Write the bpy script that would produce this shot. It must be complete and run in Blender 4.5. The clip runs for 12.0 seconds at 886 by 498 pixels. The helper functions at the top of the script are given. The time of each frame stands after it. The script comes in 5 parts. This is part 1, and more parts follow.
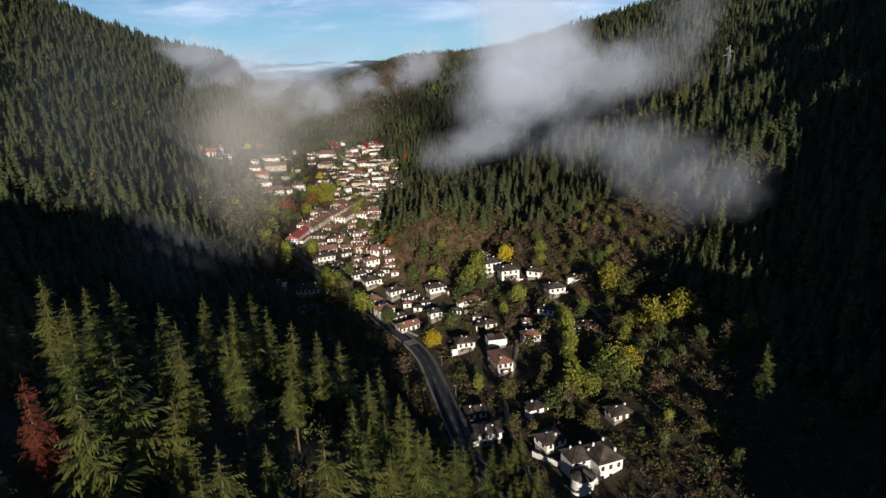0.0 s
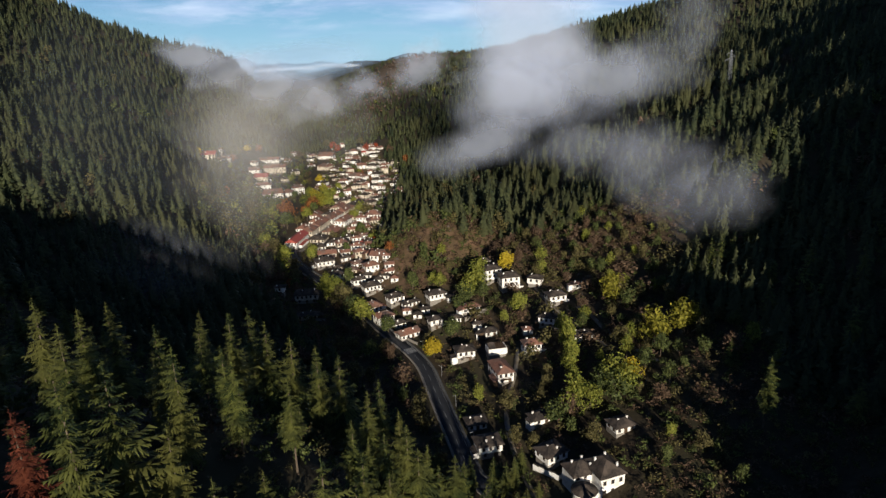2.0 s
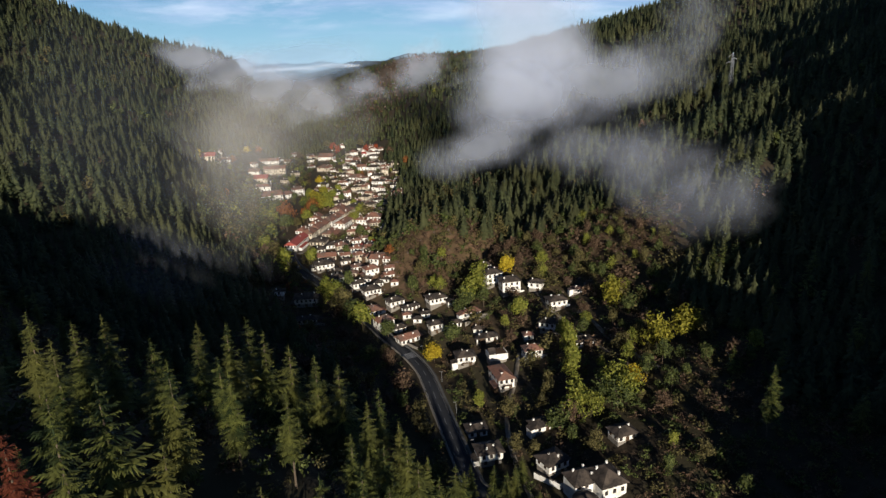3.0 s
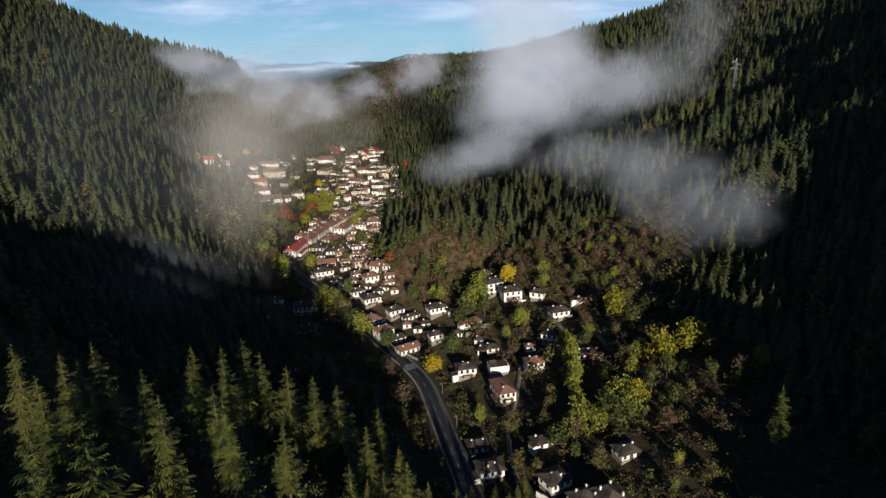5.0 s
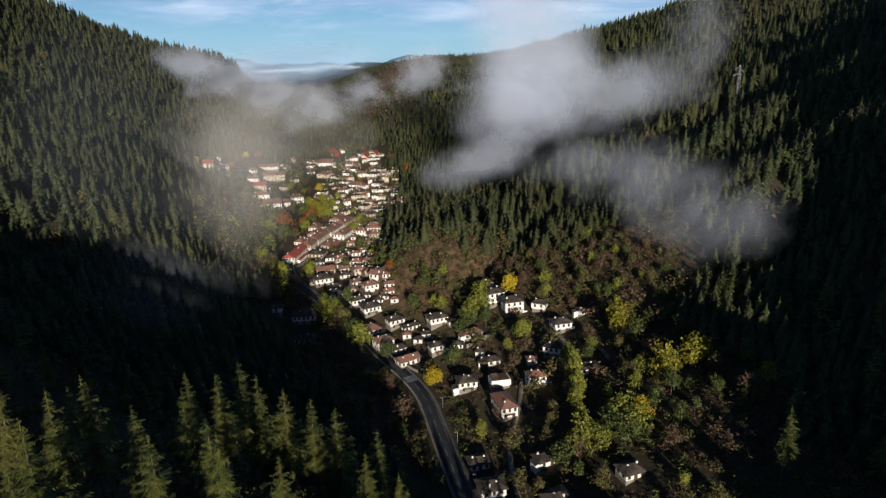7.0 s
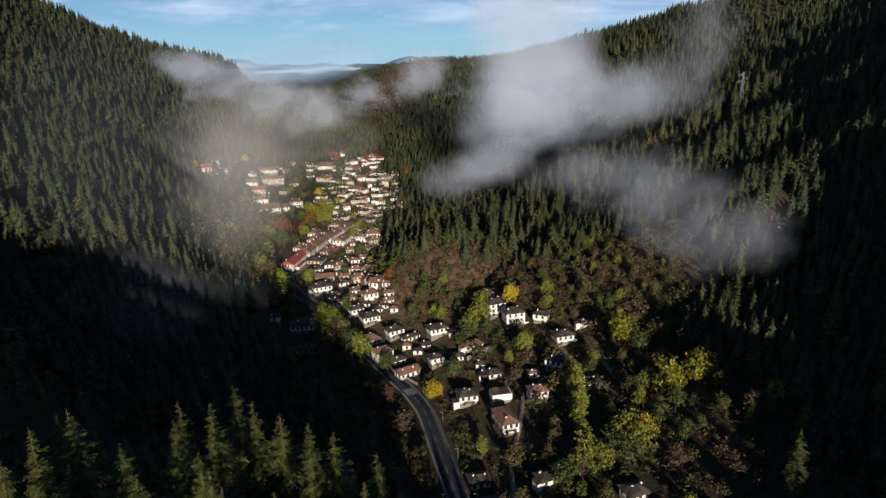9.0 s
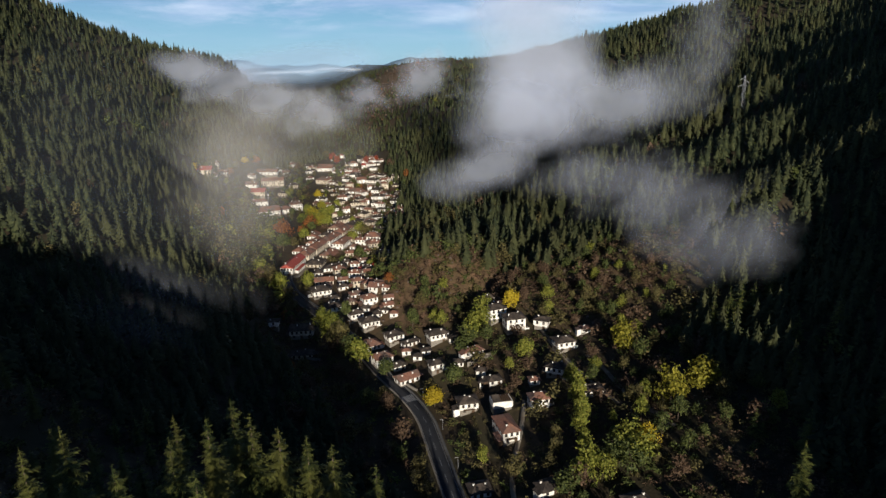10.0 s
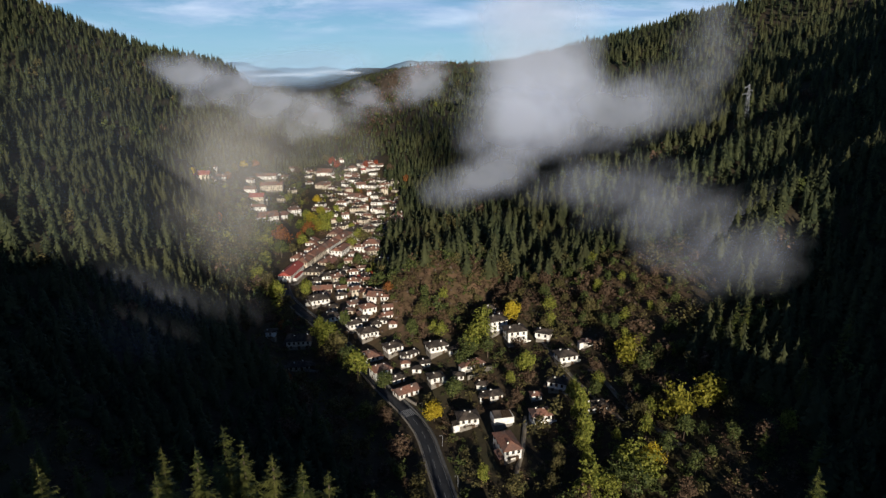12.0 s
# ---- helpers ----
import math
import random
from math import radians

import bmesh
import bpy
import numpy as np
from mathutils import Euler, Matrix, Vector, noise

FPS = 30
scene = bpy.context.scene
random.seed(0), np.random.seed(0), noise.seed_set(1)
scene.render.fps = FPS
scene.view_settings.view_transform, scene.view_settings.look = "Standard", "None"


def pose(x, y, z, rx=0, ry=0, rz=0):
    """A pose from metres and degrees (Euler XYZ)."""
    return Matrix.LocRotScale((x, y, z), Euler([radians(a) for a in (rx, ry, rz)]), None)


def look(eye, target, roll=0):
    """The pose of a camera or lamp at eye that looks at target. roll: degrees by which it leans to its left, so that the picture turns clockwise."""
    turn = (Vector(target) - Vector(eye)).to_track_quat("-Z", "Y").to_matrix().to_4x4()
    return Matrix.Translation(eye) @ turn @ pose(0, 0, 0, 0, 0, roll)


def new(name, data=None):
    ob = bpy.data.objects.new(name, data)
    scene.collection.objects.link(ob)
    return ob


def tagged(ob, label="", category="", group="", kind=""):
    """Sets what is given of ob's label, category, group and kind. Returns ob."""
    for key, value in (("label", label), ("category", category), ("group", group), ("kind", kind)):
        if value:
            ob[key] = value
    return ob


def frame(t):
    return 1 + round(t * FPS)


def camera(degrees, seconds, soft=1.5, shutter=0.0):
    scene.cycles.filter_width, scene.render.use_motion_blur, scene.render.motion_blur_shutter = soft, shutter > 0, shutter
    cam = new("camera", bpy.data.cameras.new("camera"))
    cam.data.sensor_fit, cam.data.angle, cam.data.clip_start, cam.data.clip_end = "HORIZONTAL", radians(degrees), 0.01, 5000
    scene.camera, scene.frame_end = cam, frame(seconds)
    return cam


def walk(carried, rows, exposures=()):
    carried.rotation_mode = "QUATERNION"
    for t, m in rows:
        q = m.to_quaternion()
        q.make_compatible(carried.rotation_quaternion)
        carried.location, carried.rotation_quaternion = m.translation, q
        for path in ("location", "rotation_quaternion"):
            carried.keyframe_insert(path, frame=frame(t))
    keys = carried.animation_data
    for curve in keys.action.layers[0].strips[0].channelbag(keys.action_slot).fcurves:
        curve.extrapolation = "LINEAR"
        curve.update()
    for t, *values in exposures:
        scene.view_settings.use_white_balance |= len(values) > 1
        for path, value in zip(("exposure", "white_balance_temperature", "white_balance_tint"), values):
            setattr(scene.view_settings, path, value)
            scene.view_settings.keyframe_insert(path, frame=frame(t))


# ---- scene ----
cam = camera(70.0, 12.0, 1.4)
PATH = [
    (0, (-2.709, 19.487, 132.177), (-1.120, 115.066, 102.815), -2.14),
    (0.5, (-2.765, 20.117, 132.822), (-1.137, 115.693, 103.450), -2.10),
    (1, (-2.819, 20.898, 133.495), (-1.161, 116.471, 104.116), -2.05),
    (1.5, (-2.871, 21.806, 134.194), (-1.192, 117.377, 104.813), -2.00),
    (2, (-2.925, 22.818, 134.919), (-1.230, 118.390, 105.538), -1.95),
    (2.5, (-2.980, 23.917, 135.669), (-1.274, 119.488, 106.290), -1.90),
    (3, (-3.037, 25.083, 136.442), (-1.324, 120.655, 107.066), -1.85),
    (5, (-3.310, 30.148, 139.711), (-1.570, 125.729, 110.364), -1.63),
    (5.5, (-3.392, 31.463, 140.556), (-1.642, 127.048, 111.221), -1.57),
    (6, (-3.480, 32.784, 141.405), (-1.717, 128.373, 112.084), -1.51),
    (6.5, (-3.574, 34.108, 142.252), (-1.795, 129.702, 112.949), -1.45),
    (7, (-3.675, 35.434, 143.092), (-1.876, 131.034, 113.811), -1.39),
    (9, (-4.134, 40.807, 146.266), (-2.221, 136.451, 117.137), -1.11),
    (9.5, (-4.261, 42.199, 146.980), (-2.311, 137.861, 117.911), -1.03),
    (10, (-4.391, 43.630, 147.647), (-2.402, 139.313, 118.650), -0.95),
    (10.5, (-4.524, 45.113, 148.260), (-2.494, 140.821, 119.348), -0.86),
    (11, (-4.659, 46.664, 148.809), (-2.587, 142.402, 119.999), -0.77),
    (11.5, (-4.793, 48.300, 149.285), (-2.681, 144.073, 120.595), -0.67),
    (12, (-4.927, 50.042, 149.680), (-2.774, 145.855, 121.130), -0.56),
]
walk(cam, [(t, look(eye, target, roll)) for t, eye, target, roll in PATH], [(0, 0.26, 5900, 10), (12, 0.16, 5900, 10)])

# ---- light ----
SUN_AZ, SUN_EL = 8.5, 14.0  # degrees to the right of straight behind the start, and over the horizon
sun_way = Vector((math.sin(radians(SUN_AZ)) * math.cos(radians(SUN_EL)), -math.cos(radians(SUN_AZ)) * math.cos(radians(SUN_EL)), math.sin(radians(SUN_EL))))
sun_lamp = new("sun", bpy.data.lights.new("sun", "SUN"))
sun_lamp.data.energy, sun_lamp.data.angle, sun_lamp.data.color = 5.0, radians(0.5), (1.0, 0.86, 0.66)
sun_lamp.matrix_world = look(sun_way * 500, (0, 0, 0))
world = bpy.data.worlds.new("sky")
scene.world = world
world.use_nodes = True


def sky_nodes(tree):
    n, l = tree.nodes, tree.links
    n.clear()
    out, back = n.new("ShaderNodeOutputWorld"), n.new("ShaderNodeBackground")
    sky = n.new("ShaderNodeTexSky")
    sky.sky_type, sky.sun_disc = "NISHITA", False
    sky.sun_elevation, sky.sun_rotation = radians(SUN_EL), radians(180 - SUN_AZ)
    sky.altitude, sky.air_density, sky.dust_density, sky.ozone_density = 1400, 0.9, 0.0, 5.0
    # thin layered cloud, spread on a level sheet high above
    co, sep = n.new("ShaderNodeTexCoord"), n.new("ShaderNodeSeparateXYZ")
    l.new(co.outputs["Generated"], sep.inputs[0])
    up = n.new("ShaderNodeMath")
    up.operation = "ADD"
    up.inputs[1].default_value = 0.14
    l.new(sep.outputs["Z"], up.inputs[0])
    top = n.new("ShaderNodeMath")
    top.operation = "MAXIMUM"
    top.inputs[1].default_value = 0.03
    l.new(up.outputs[0], top.inputs[0])
    div = n.new("ShaderNodeVectorMath")
    div.operation = "DIVIDE"
    l.new(co.outputs["Generated"], div.inputs[0])
    l.new(top.outputs[0], div.inputs[1])
    size = n.new("ShaderNodeMapping")
    size.inputs["Scale"].default_value = (0.8, 1.0, 0.0)
    size.inputs["Location"].default_value = (2.3, 0.9, 0.0)
    l.new(div.outputs[0], size.inputs[0])
    no = n.new("ShaderNodeTexNoise")
    no.inputs["Scale"].default_value, no.inputs["Detail"].default_value, no.inputs["Roughness"].default_value = 0.8, 7, 0.62
    no.inputs["Distortion"].default_value = 0.4
    l.new(size.outputs[0], no.inputs["Vector"])
    edge = n.new("ShaderNodeMapRange")
    edge.inputs["From Min"].default_value, edge.inputs["From Max"].default_value = 0.40, 0.60
    edge.interpolation_type = "SMOOTHSTEP"
    l.new(no.outputs["Fac"], edge.inputs["Value"])
    # the layer thins out overhead
    clear = n.new("ShaderNodeMapRange")
    clear.inputs["From Min"].default_value, clear.inputs["From Max"].default_value = 0.5, 0.15
    l.new(sep.outputs["Z"], clear.inputs["Value"])
    cover = n.new("ShaderNodeMath")
    cover.operation = "MULTIPLY"
    l.new(edge.outputs[0], cover.inputs[0])
    low = n.new("ShaderNodeMapRange")
    low.interpolation_type = "SMOOTHSTEP"
    low.inputs["From Min"].default_value, low.inputs["From Max"].default_value = 0.012, 0.075
    l.new(sep.outputs["Z"], low.inputs["Value"])
    both = n.new("ShaderNodeMath")
    both.operation = "MULTIPLY"
    l.new(low.outputs[0], both.inputs[0])
    l.new(clear.outputs[0], both.inputs[1])
    l.new(both.outputs[0], cover.inputs[1])
    mix = n.new("ShaderNodeMix")
    mix.data_type = "RGBA"
    l.new(cover.outputs[0], mix.inputs["Factor"])
    no2 = n.new("ShaderNodeTexNoise")
    no2.inputs["Scale"].default_value, no2.inputs["Detail"].default_value = 2.1, 5
    l.new(size.outputs[0], no2.inputs["Vector"])
    tone = n.new("ShaderNodeValToRGB")
    tone.color_ramp.elements[0].position, tone.color_ramp.elements[0].color = 0.36, (6.6, 9.2, 12.6, 1)
    tone.color_ramp.elements[1].position, tone.color_ramp.elements[1].color = 0.66, (11.4, 13.2, 15.4, 1)
    l.new(no2.outputs["Fac"], tone.inputs[0])
    l.new(tone.outputs[0], mix.inputs[7])
    # bright hazy air low over the mountains
    near_edge = n.new("ShaderNodeMapRange")
    near_edge.interpolation_type = "SMOOTHSTEP"
    near_edge.inputs["From Min"].default_value, near_edge.inputs["From Max"].default_value = 0.17, 0.0
    near_edge.inputs["To Min"].default_value, near_edge.inputs["To Max"].default_value = 0.0, 0.62
    l.new(sep.outputs["Z"], near_edge.inputs["Value"])
    hazy = n.new("ShaderNodeMix")
    hazy.data_type = "RGBA"
    l.new(near_edge.outputs[0], hazy.inputs["Factor"])
    l.new(sky.outputs[0], hazy.inputs[6])
    hazy.inputs[7].default_value = (7.2, 12.0, 14.4, 1)
    l.new(hazy.outputs[2], mix.inputs[6])
    l.new(mix.outputs[2], back.inputs["Color"])
    back.inputs["Strength"].default_value = 0.05
    l.new(back.outputs[0], out.inputs[0])


sky_nodes(world.node_tree)

# ---- materials ----


def surface(name, a, b, scale=1.0, rough=0.85, bump_size=0.0, bump_scale=None, dirt=None, dirt_scale=0.1, island=0.0, spec=0.25, metal=0.0, leafy=0.0):
    """A rough surface of two tones, with stains of a larger size and fine relief."""
    m = bpy.data.materials.new(name)
    m.use_nodes = True
    n, l = m.node_tree.nodes, m.node_tree.links
    bs = n["Principled BSDF"]
    bs.inputs["Roughness"].default_value, bs.inputs["Specular IOR Level"].default_value, bs.inputs["Metallic"].default_value = rough, spec, metal
    geo = n.new("ShaderNodeNewGeometry")
    no = n.new("ShaderNodeTexNoise")
    no.inputs["Scale"].default_value, no.inputs["Detail"].default_value, no.inputs["Roughness"].default_value = scale, 5, 0.6
    l.new(geo.outputs["Position"], no.inputs["Vector"])
    ramp = n.new("ShaderNodeValToRGB")
    ramp.color_ramp.elements[0].position, ramp.color_ramp.elements[0].color = 0.32, (*a, 1)
    ramp.color_ramp.elements[1].position, ramp.color_ramp.elements[1].color = 0.68, (*b, 1)
    source = no.outputs["Fac"]
    if island:
        add = n.new("ShaderNodeMath")
        add.operation = "MULTIPLY_ADD"
        l.new(geo.outputs["Random Per Island"], add.inputs[0])
        add.inputs[1].default_value = island
        off = n.new("ShaderNodeMath")
        off.operation = "SUBTRACT"
        off.inputs[1].default_value = island / 2
        l.new(no.outputs["Fac"], off.inputs[0])
        l.new(off.outputs[0], add.inputs[2])
        source = add.outputs[0]
    l.new(source, ramp.inputs[0])
    colour = ramp.outputs[0]
    if dirt:
        big = n.new("ShaderNodeTexNoise")
        big.inputs["Scale"].default_value, big.inputs["Detail"].default_value = dirt_scale, 4
        l.new(geo.outputs["Position"], big.inputs["Vector"])
        rng = n.new("ShaderNodeMapRange")
        rng.inputs["From Min"].default_value, rng.inputs["From Max"].default_value = 0.42, 0.66
        l.new(big.outputs["Fac"], rng.inputs["Value"])
        mx = n.new("ShaderNodeMix")
        mx.data_type = "RGBA"
        l.new(rng.outputs[0], mx.inputs["Factor"])
        l.new(colour, mx.inputs[6])
        mx.inputs[7].default_value = (*dirt, 1)
        colour = mx.outputs[2]
    l.new(colour, bs.inputs["Base Color"])
    if bump_size:
        fine = n.new("ShaderNodeTexNoise")
        fine.inputs["Scale"].default_value, fine.inputs["Detail"].default_value = bump_scale or scale * 2, 4
        l.new(geo.outputs["Position"], fine.inputs["Vector"])
        bp = n.new("ShaderNodeBump")
        bp.inputs["Strength"].default_value, bp.inputs["Distance"].default_value = 0.9, bump_size
        l.new(fine.outputs["Fac"], bp.inputs["Height"])
        l.new(bp.outputs[0], bs.inputs["Normal"])
    if leafy:
        tr = n.new("ShaderNodeBsdfTranslucent")
        l.new(colour, tr.inputs["Color"])
        ms = n.new("ShaderNodeMixShader")
        ms.inputs[0].default_value = leafy
        l.new(bs.outputs[0], ms.inputs[1])
        l.new(tr.outputs[0], ms.inputs[2])
        l.new(ms.outputs[0], n["Material Output"].inputs["Surface"])
    return m


def mist_matter(name, density, scale, low, high, tone=(0.6, 0.65, 0.79), seed=0.0, rag=0.55):
    """Thin drifting mist: more or less see-through, thinning out towards the rim of each veil."""
    m = bpy.data.materials.new(name)
    m.use_nodes = True
    n, l = m.node_tree.nodes, m.node_tree.links
    n.remove(n["Principled BSDF"])
    geo, uv = n.new("ShaderNodeNewGeometry"), n.new("ShaderNodeUVMap")
    mp = n.new("ShaderNodeMapping")
    mp.inputs["Location"].default_value = (seed * 37, seed * 11, seed * 23)
    mp.inputs["Scale"].default_value = (scale, scale * 0.8, scale * 1.15)
    l.new(geo.outputs["Position"], mp.inputs[0])
    no = n.new("ShaderNodeTexNoise")
    no.inputs["Scale"].default_value, no.inputs["Detail"].default_value, no.inputs["Roughness"].default_value = 1.0, 6, 0.52
    no.inputs["Distortion"].default_value = 0.15
    l.new(mp.outputs[0], no.inputs["Vector"])
    centre = n.new("ShaderNodeVectorMath")
    centre.operation = "DISTANCE"
    centre.inputs[1].default_value = (0.5, 0.5, 0)
    l.new(uv.outputs[0], centre.inputs[0])
    rim = n.new("ShaderNodeMapRange")
    rim.inputs["From Min"].default_value, rim.inputs["From Max"].default_value = 0.08, 0.5
    rim.inputs["To Min"].default_value, rim.inputs["To Max"].default_value = 0.0, -rag
    l.new(centre.outputs["Value"], rim.inputs["Value"])
    mul = n.new("ShaderNodeMath")
    mul.operation = "ADD"
    l.new(rim.outputs[0], mul.inputs[0])
    l.new(no.outputs["Fac"], mul.inputs[1])
    body = n.new("ShaderNodeMapRange")
    body.interpolation_type = "SMOOTHSTEP"
    body.inputs["From Min"].default_value, body.inputs["From Max"].default_value = low, high
    l.new(mul.outputs[0], body.inputs["Value"])
    den = n.new("ShaderNodeMath")
    den.operation = "MULTIPLY"
    den.inputs[1].default_value = density
    l.new(body.outputs[0], den.inputs[0])
    df, tl, tp = n.new("ShaderNodeBsdfDiffuse"), n.new("ShaderNodeBsdfTranslucent"), n.new("ShaderNodeBsdfTransparent")
    df.inputs["Color"].default_value = tl.inputs["Color"].default_value = (*tone, 1)
    both, ms = n.new("ShaderNodeMixShader"), n.new("ShaderNodeMixShader")
    both.inputs[0].default_value = 0.4
    l.new(df.outputs[0], both.inputs[1])
    l.new(tl.outputs[0], both.inputs[2])
    l.new(den.outputs[0], ms.inputs[0])
    l.new(tp.outputs[0], ms.inputs[1])
    l.new(both.outputs[0], ms.inputs[2])
    l.new(ms.outputs[0], n["Material Output"].inputs["Surface"])
    return m


def ground_matter():
    """Forest floor, giving way to bare brown earth and dead bracken where the wood is open."""
    m = surface("forest_floor", (0.026, 0.019, 0.011), (0.062, 0.046, 0.026), 0.35, 0.95, 0.22, 0.9, (0.05, 0.046, 0.022), 0.03)
    n, l = m.node_tree.nodes, m.node_tree.links
    bs = n["Principled BSDF"]
    floor_tone = bs.inputs["Base Color"].links[0].from_socket
    geo, at = n.new("ShaderNodeNewGeometry"), n.new("ShaderNodeAttribute")
    at.attribute_name = "bare"
    no = n.new("ShaderNodeTexNoise")
    no.inputs["Scale"].default_value, no.inputs["Detail"].default_value, no.inputs["Roughness"].default_value = 0.16, 6, 0.65
    l.new(geo.outputs["Position"], no.inputs["Vector"])
    earth = n.new("ShaderNodeValToRGB")
    earth.color_ramp.elements[0].position, earth.color_ramp.elements[0].color = 0.3, (0.07, 0.042, 0.025, 1)
    earth.color_ramp.elements[1].position, earth.color_ramp.elements[1].color = 0.7, (0.2, 0.115, 0.07, 1)
    grass = earth.color_ramp.elements.new(0.5)
    grass.color = (0.12, 0.082, 0.042, 1)
    l.new(no.outputs["Fac"], earth.inputs[0])
    mx = n.new("ShaderNodeMix")
    mx.data_type = "RGBA"
    l.new(at.outputs["Fac"], mx.inputs["Factor"])
    l.new(floor_tone, mx.inputs[6])
    l.new(earth.outputs[0], mx.inputs[7])
    l.new(mx.outputs[2], bs.inputs["Base Color"])
    return m


M_GROUND = ground_matter()
M_NEEDLE = surface("spruce_needles", (0.026, 0.04, 0.012), (0.135, 0.148, 0.034), 0.22, 0.75, island=0.9, leafy=0.1, dirt=(0.14, 0.138, 0.034), dirt_scale=0.06)
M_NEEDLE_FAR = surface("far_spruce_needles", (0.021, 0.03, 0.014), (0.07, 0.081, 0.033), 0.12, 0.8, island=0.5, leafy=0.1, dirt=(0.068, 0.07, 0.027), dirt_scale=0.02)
M_RUST = surface("rusty_needles", (0.12, 0.03, 0.015), (0.2, 0.06, 0.03), 0.4, 0.8, island=0.5, leafy=0.15)
M_BARK = surface("bark", (0.06, 0.045, 0.03), (0.14, 0.11, 0.08), 3.0, 0.95, 0.05)
LEAVES = {
    "green": surface("green_leaves", (0.044, 0.06, 0.018), (0.13, 0.15, 0.042), 0.5, 0.7, island=0.6, leafy=0.3),
    "lime": surface("lime_leaves", (0.125, 0.148, 0.022), (0.29, 0.29, 0.05), 0.5, 0.7, island=0.6, leafy=0.3),
    "yellow": surface("yellow_leaves", (0.34, 0.25, 0.014), (0.55, 0.43, 0.03), 0.5, 0.7, island=0.6, leafy=0.3),
    "gold": surface("gold_leaves", (0.165, 0.16, 0.018), (0.31, 0.275, 0.032), 0.5, 0.7, island=0.6, leafy=0.3),
    "orange": surface("orange_leaves", (0.2, 0.068, 0.02), (0.34, 0.14, 0.04), 0.5, 0.7, island=0.6, leafy=0.3),
    "red": surface("red_leaves", (0.2, 0.03, 0.015), (0.34, 0.08, 0.03), 0.5, 0.7, island=0.6, leafy=0.3),
    "brown": surface("brown_leaves", (0.066, 0.042, 0.026), (0.15, 0.098, 0.06), 0.5, 0.8, island=0.6, leafy=0.2),
    "olive": surface("olive_leaves", (0.056, 0.051, 0.02), (0.155, 0.132, 0.048), 0.4, 0.8, island=0.6, leafy=0.25),
}
M_PLASTER = surface("white_plaster", (0.76, 0.74, 0.69), (0.87, 0.86, 0.82), 1.2, 0.9, 0.01, 8, (0.64, 0.6, 0.54), 0.5)
M_CREAM = surface("cream_plaster", (0.52, 0.46, 0.36), (0.66, 0.59, 0.47), 1.2, 0.9, 0.01, 8, (0.42, 0.36, 0.28), 0.5)
M_TIMBER = surface("dark_timber", (0.05, 0.03, 0.018), (0.11, 0.07, 0.04), 4, 0.8)
M_STONE = surface("rubble_stone", (0.14, 0.125, 0.105), (0.3, 0.27, 0.23), 2.2, 0.95, 0.06, 3)
M_SLATE = surface("stone_slates", (0.02, 0.017, 0.015), (0.06, 0.049, 0.041), 1.6, 0.9, 0.08, 2.4, (0.1, 0.078, 0.062), 0.35)
M_TILE = surface("clay_tiles", (0.15, 0.07, 0.048), (0.31, 0.155, 0.105), 1.4, 0.85, 0.05, 2.6, (0.13, 0.095, 0.078), 0.16)
M_RED = surface("red_sheet_roof", (0.27, 0.055, 0.042), (0.36, 0.09, 0.068), 0.8, 0.6, 0.01, 3, (0.3, 0.07, 0.05), 0.3)
M_GLASS = surface("window_glass", (0.02, 0.022, 0.026), (0.035, 0.04, 0.046), 0.5, 0.12, spec=0.6)
M_ASPHALT = surface("asphalt", (0.022, 0.024, 0.029), (0.036, 0.038, 0.043), 0.8, 0.85, 0.01, 6, (0.044, 0.045, 0.048), 0.12)
M_LINE = surface("road_paint", (0.2, 0.2, 0.2), (0.36, 0.36, 0.35), 2.0, 0.7)
M_LANE = surface("lane_gravel", (0.2, 0.17, 0.13), (0.32, 0.28, 0.22), 1.0, 0.95, 0.03, 5, (0.16, 0.13, 0.09), 0.15)
M_CONCRETE = surface("concrete", (0.085, 0.083, 0.08), (0.15, 0.145, 0.135), 1.0, 0.9, 0.02, 5)
M_STEEL = surface("galvanised_steel", (0.36, 0.37, 0.39), (0.5, 0.51, 0.53), 1.0, 0.5, metal=0.6)
M_ROCK = surface("bare_rock", (0.08, 0.06, 0.045), (0.17, 0.13, 0.1), 0.5, 0.95, 0.3, 1.0)

# ---- ground ----
AXIS_Y = (-900, -200, 0, 120, 212, 252, 292, 317, 366, 419, 456, 600, 750, 900, 1100, 1500, 2500, 4200)
AXIS_X = (300, 90, 45, 23, 5.8, -2.4, -10, -26, -50, -84, -105, -128, -132, -150, -190, -285, -480, -800)


def axis(y):
    """Where the road lies, across the valley."""
    return sum(np.interp(y + k, AXIS_Y, AXIS_X) for k in (-14, -7, 0, 7, 14)) / 5


def bump(x, y, cx, cy, rx, ry):
    return np.exp(-((x - cx) / rx) ** 2 - ((y - cy) / ry) ** 2)


def wave(x, y):
    """Small folds of the slopes."""
    return (np.sin(x * 0.031 + 1.3 * np.sin(y * 0.017)) * np.cos(y * 0.027 + 0.8 * np.sin(x * 0.013 + 1))
            + 0.5 * np.sin(x * 0.083 + y * 0.041 + 2) * np.cos(y * 0.091 - x * 0.023))


def soft_min(a, b, k):
    return 0.5 * (a + b - np.sqrt((a - b) ** 2 + k * k))


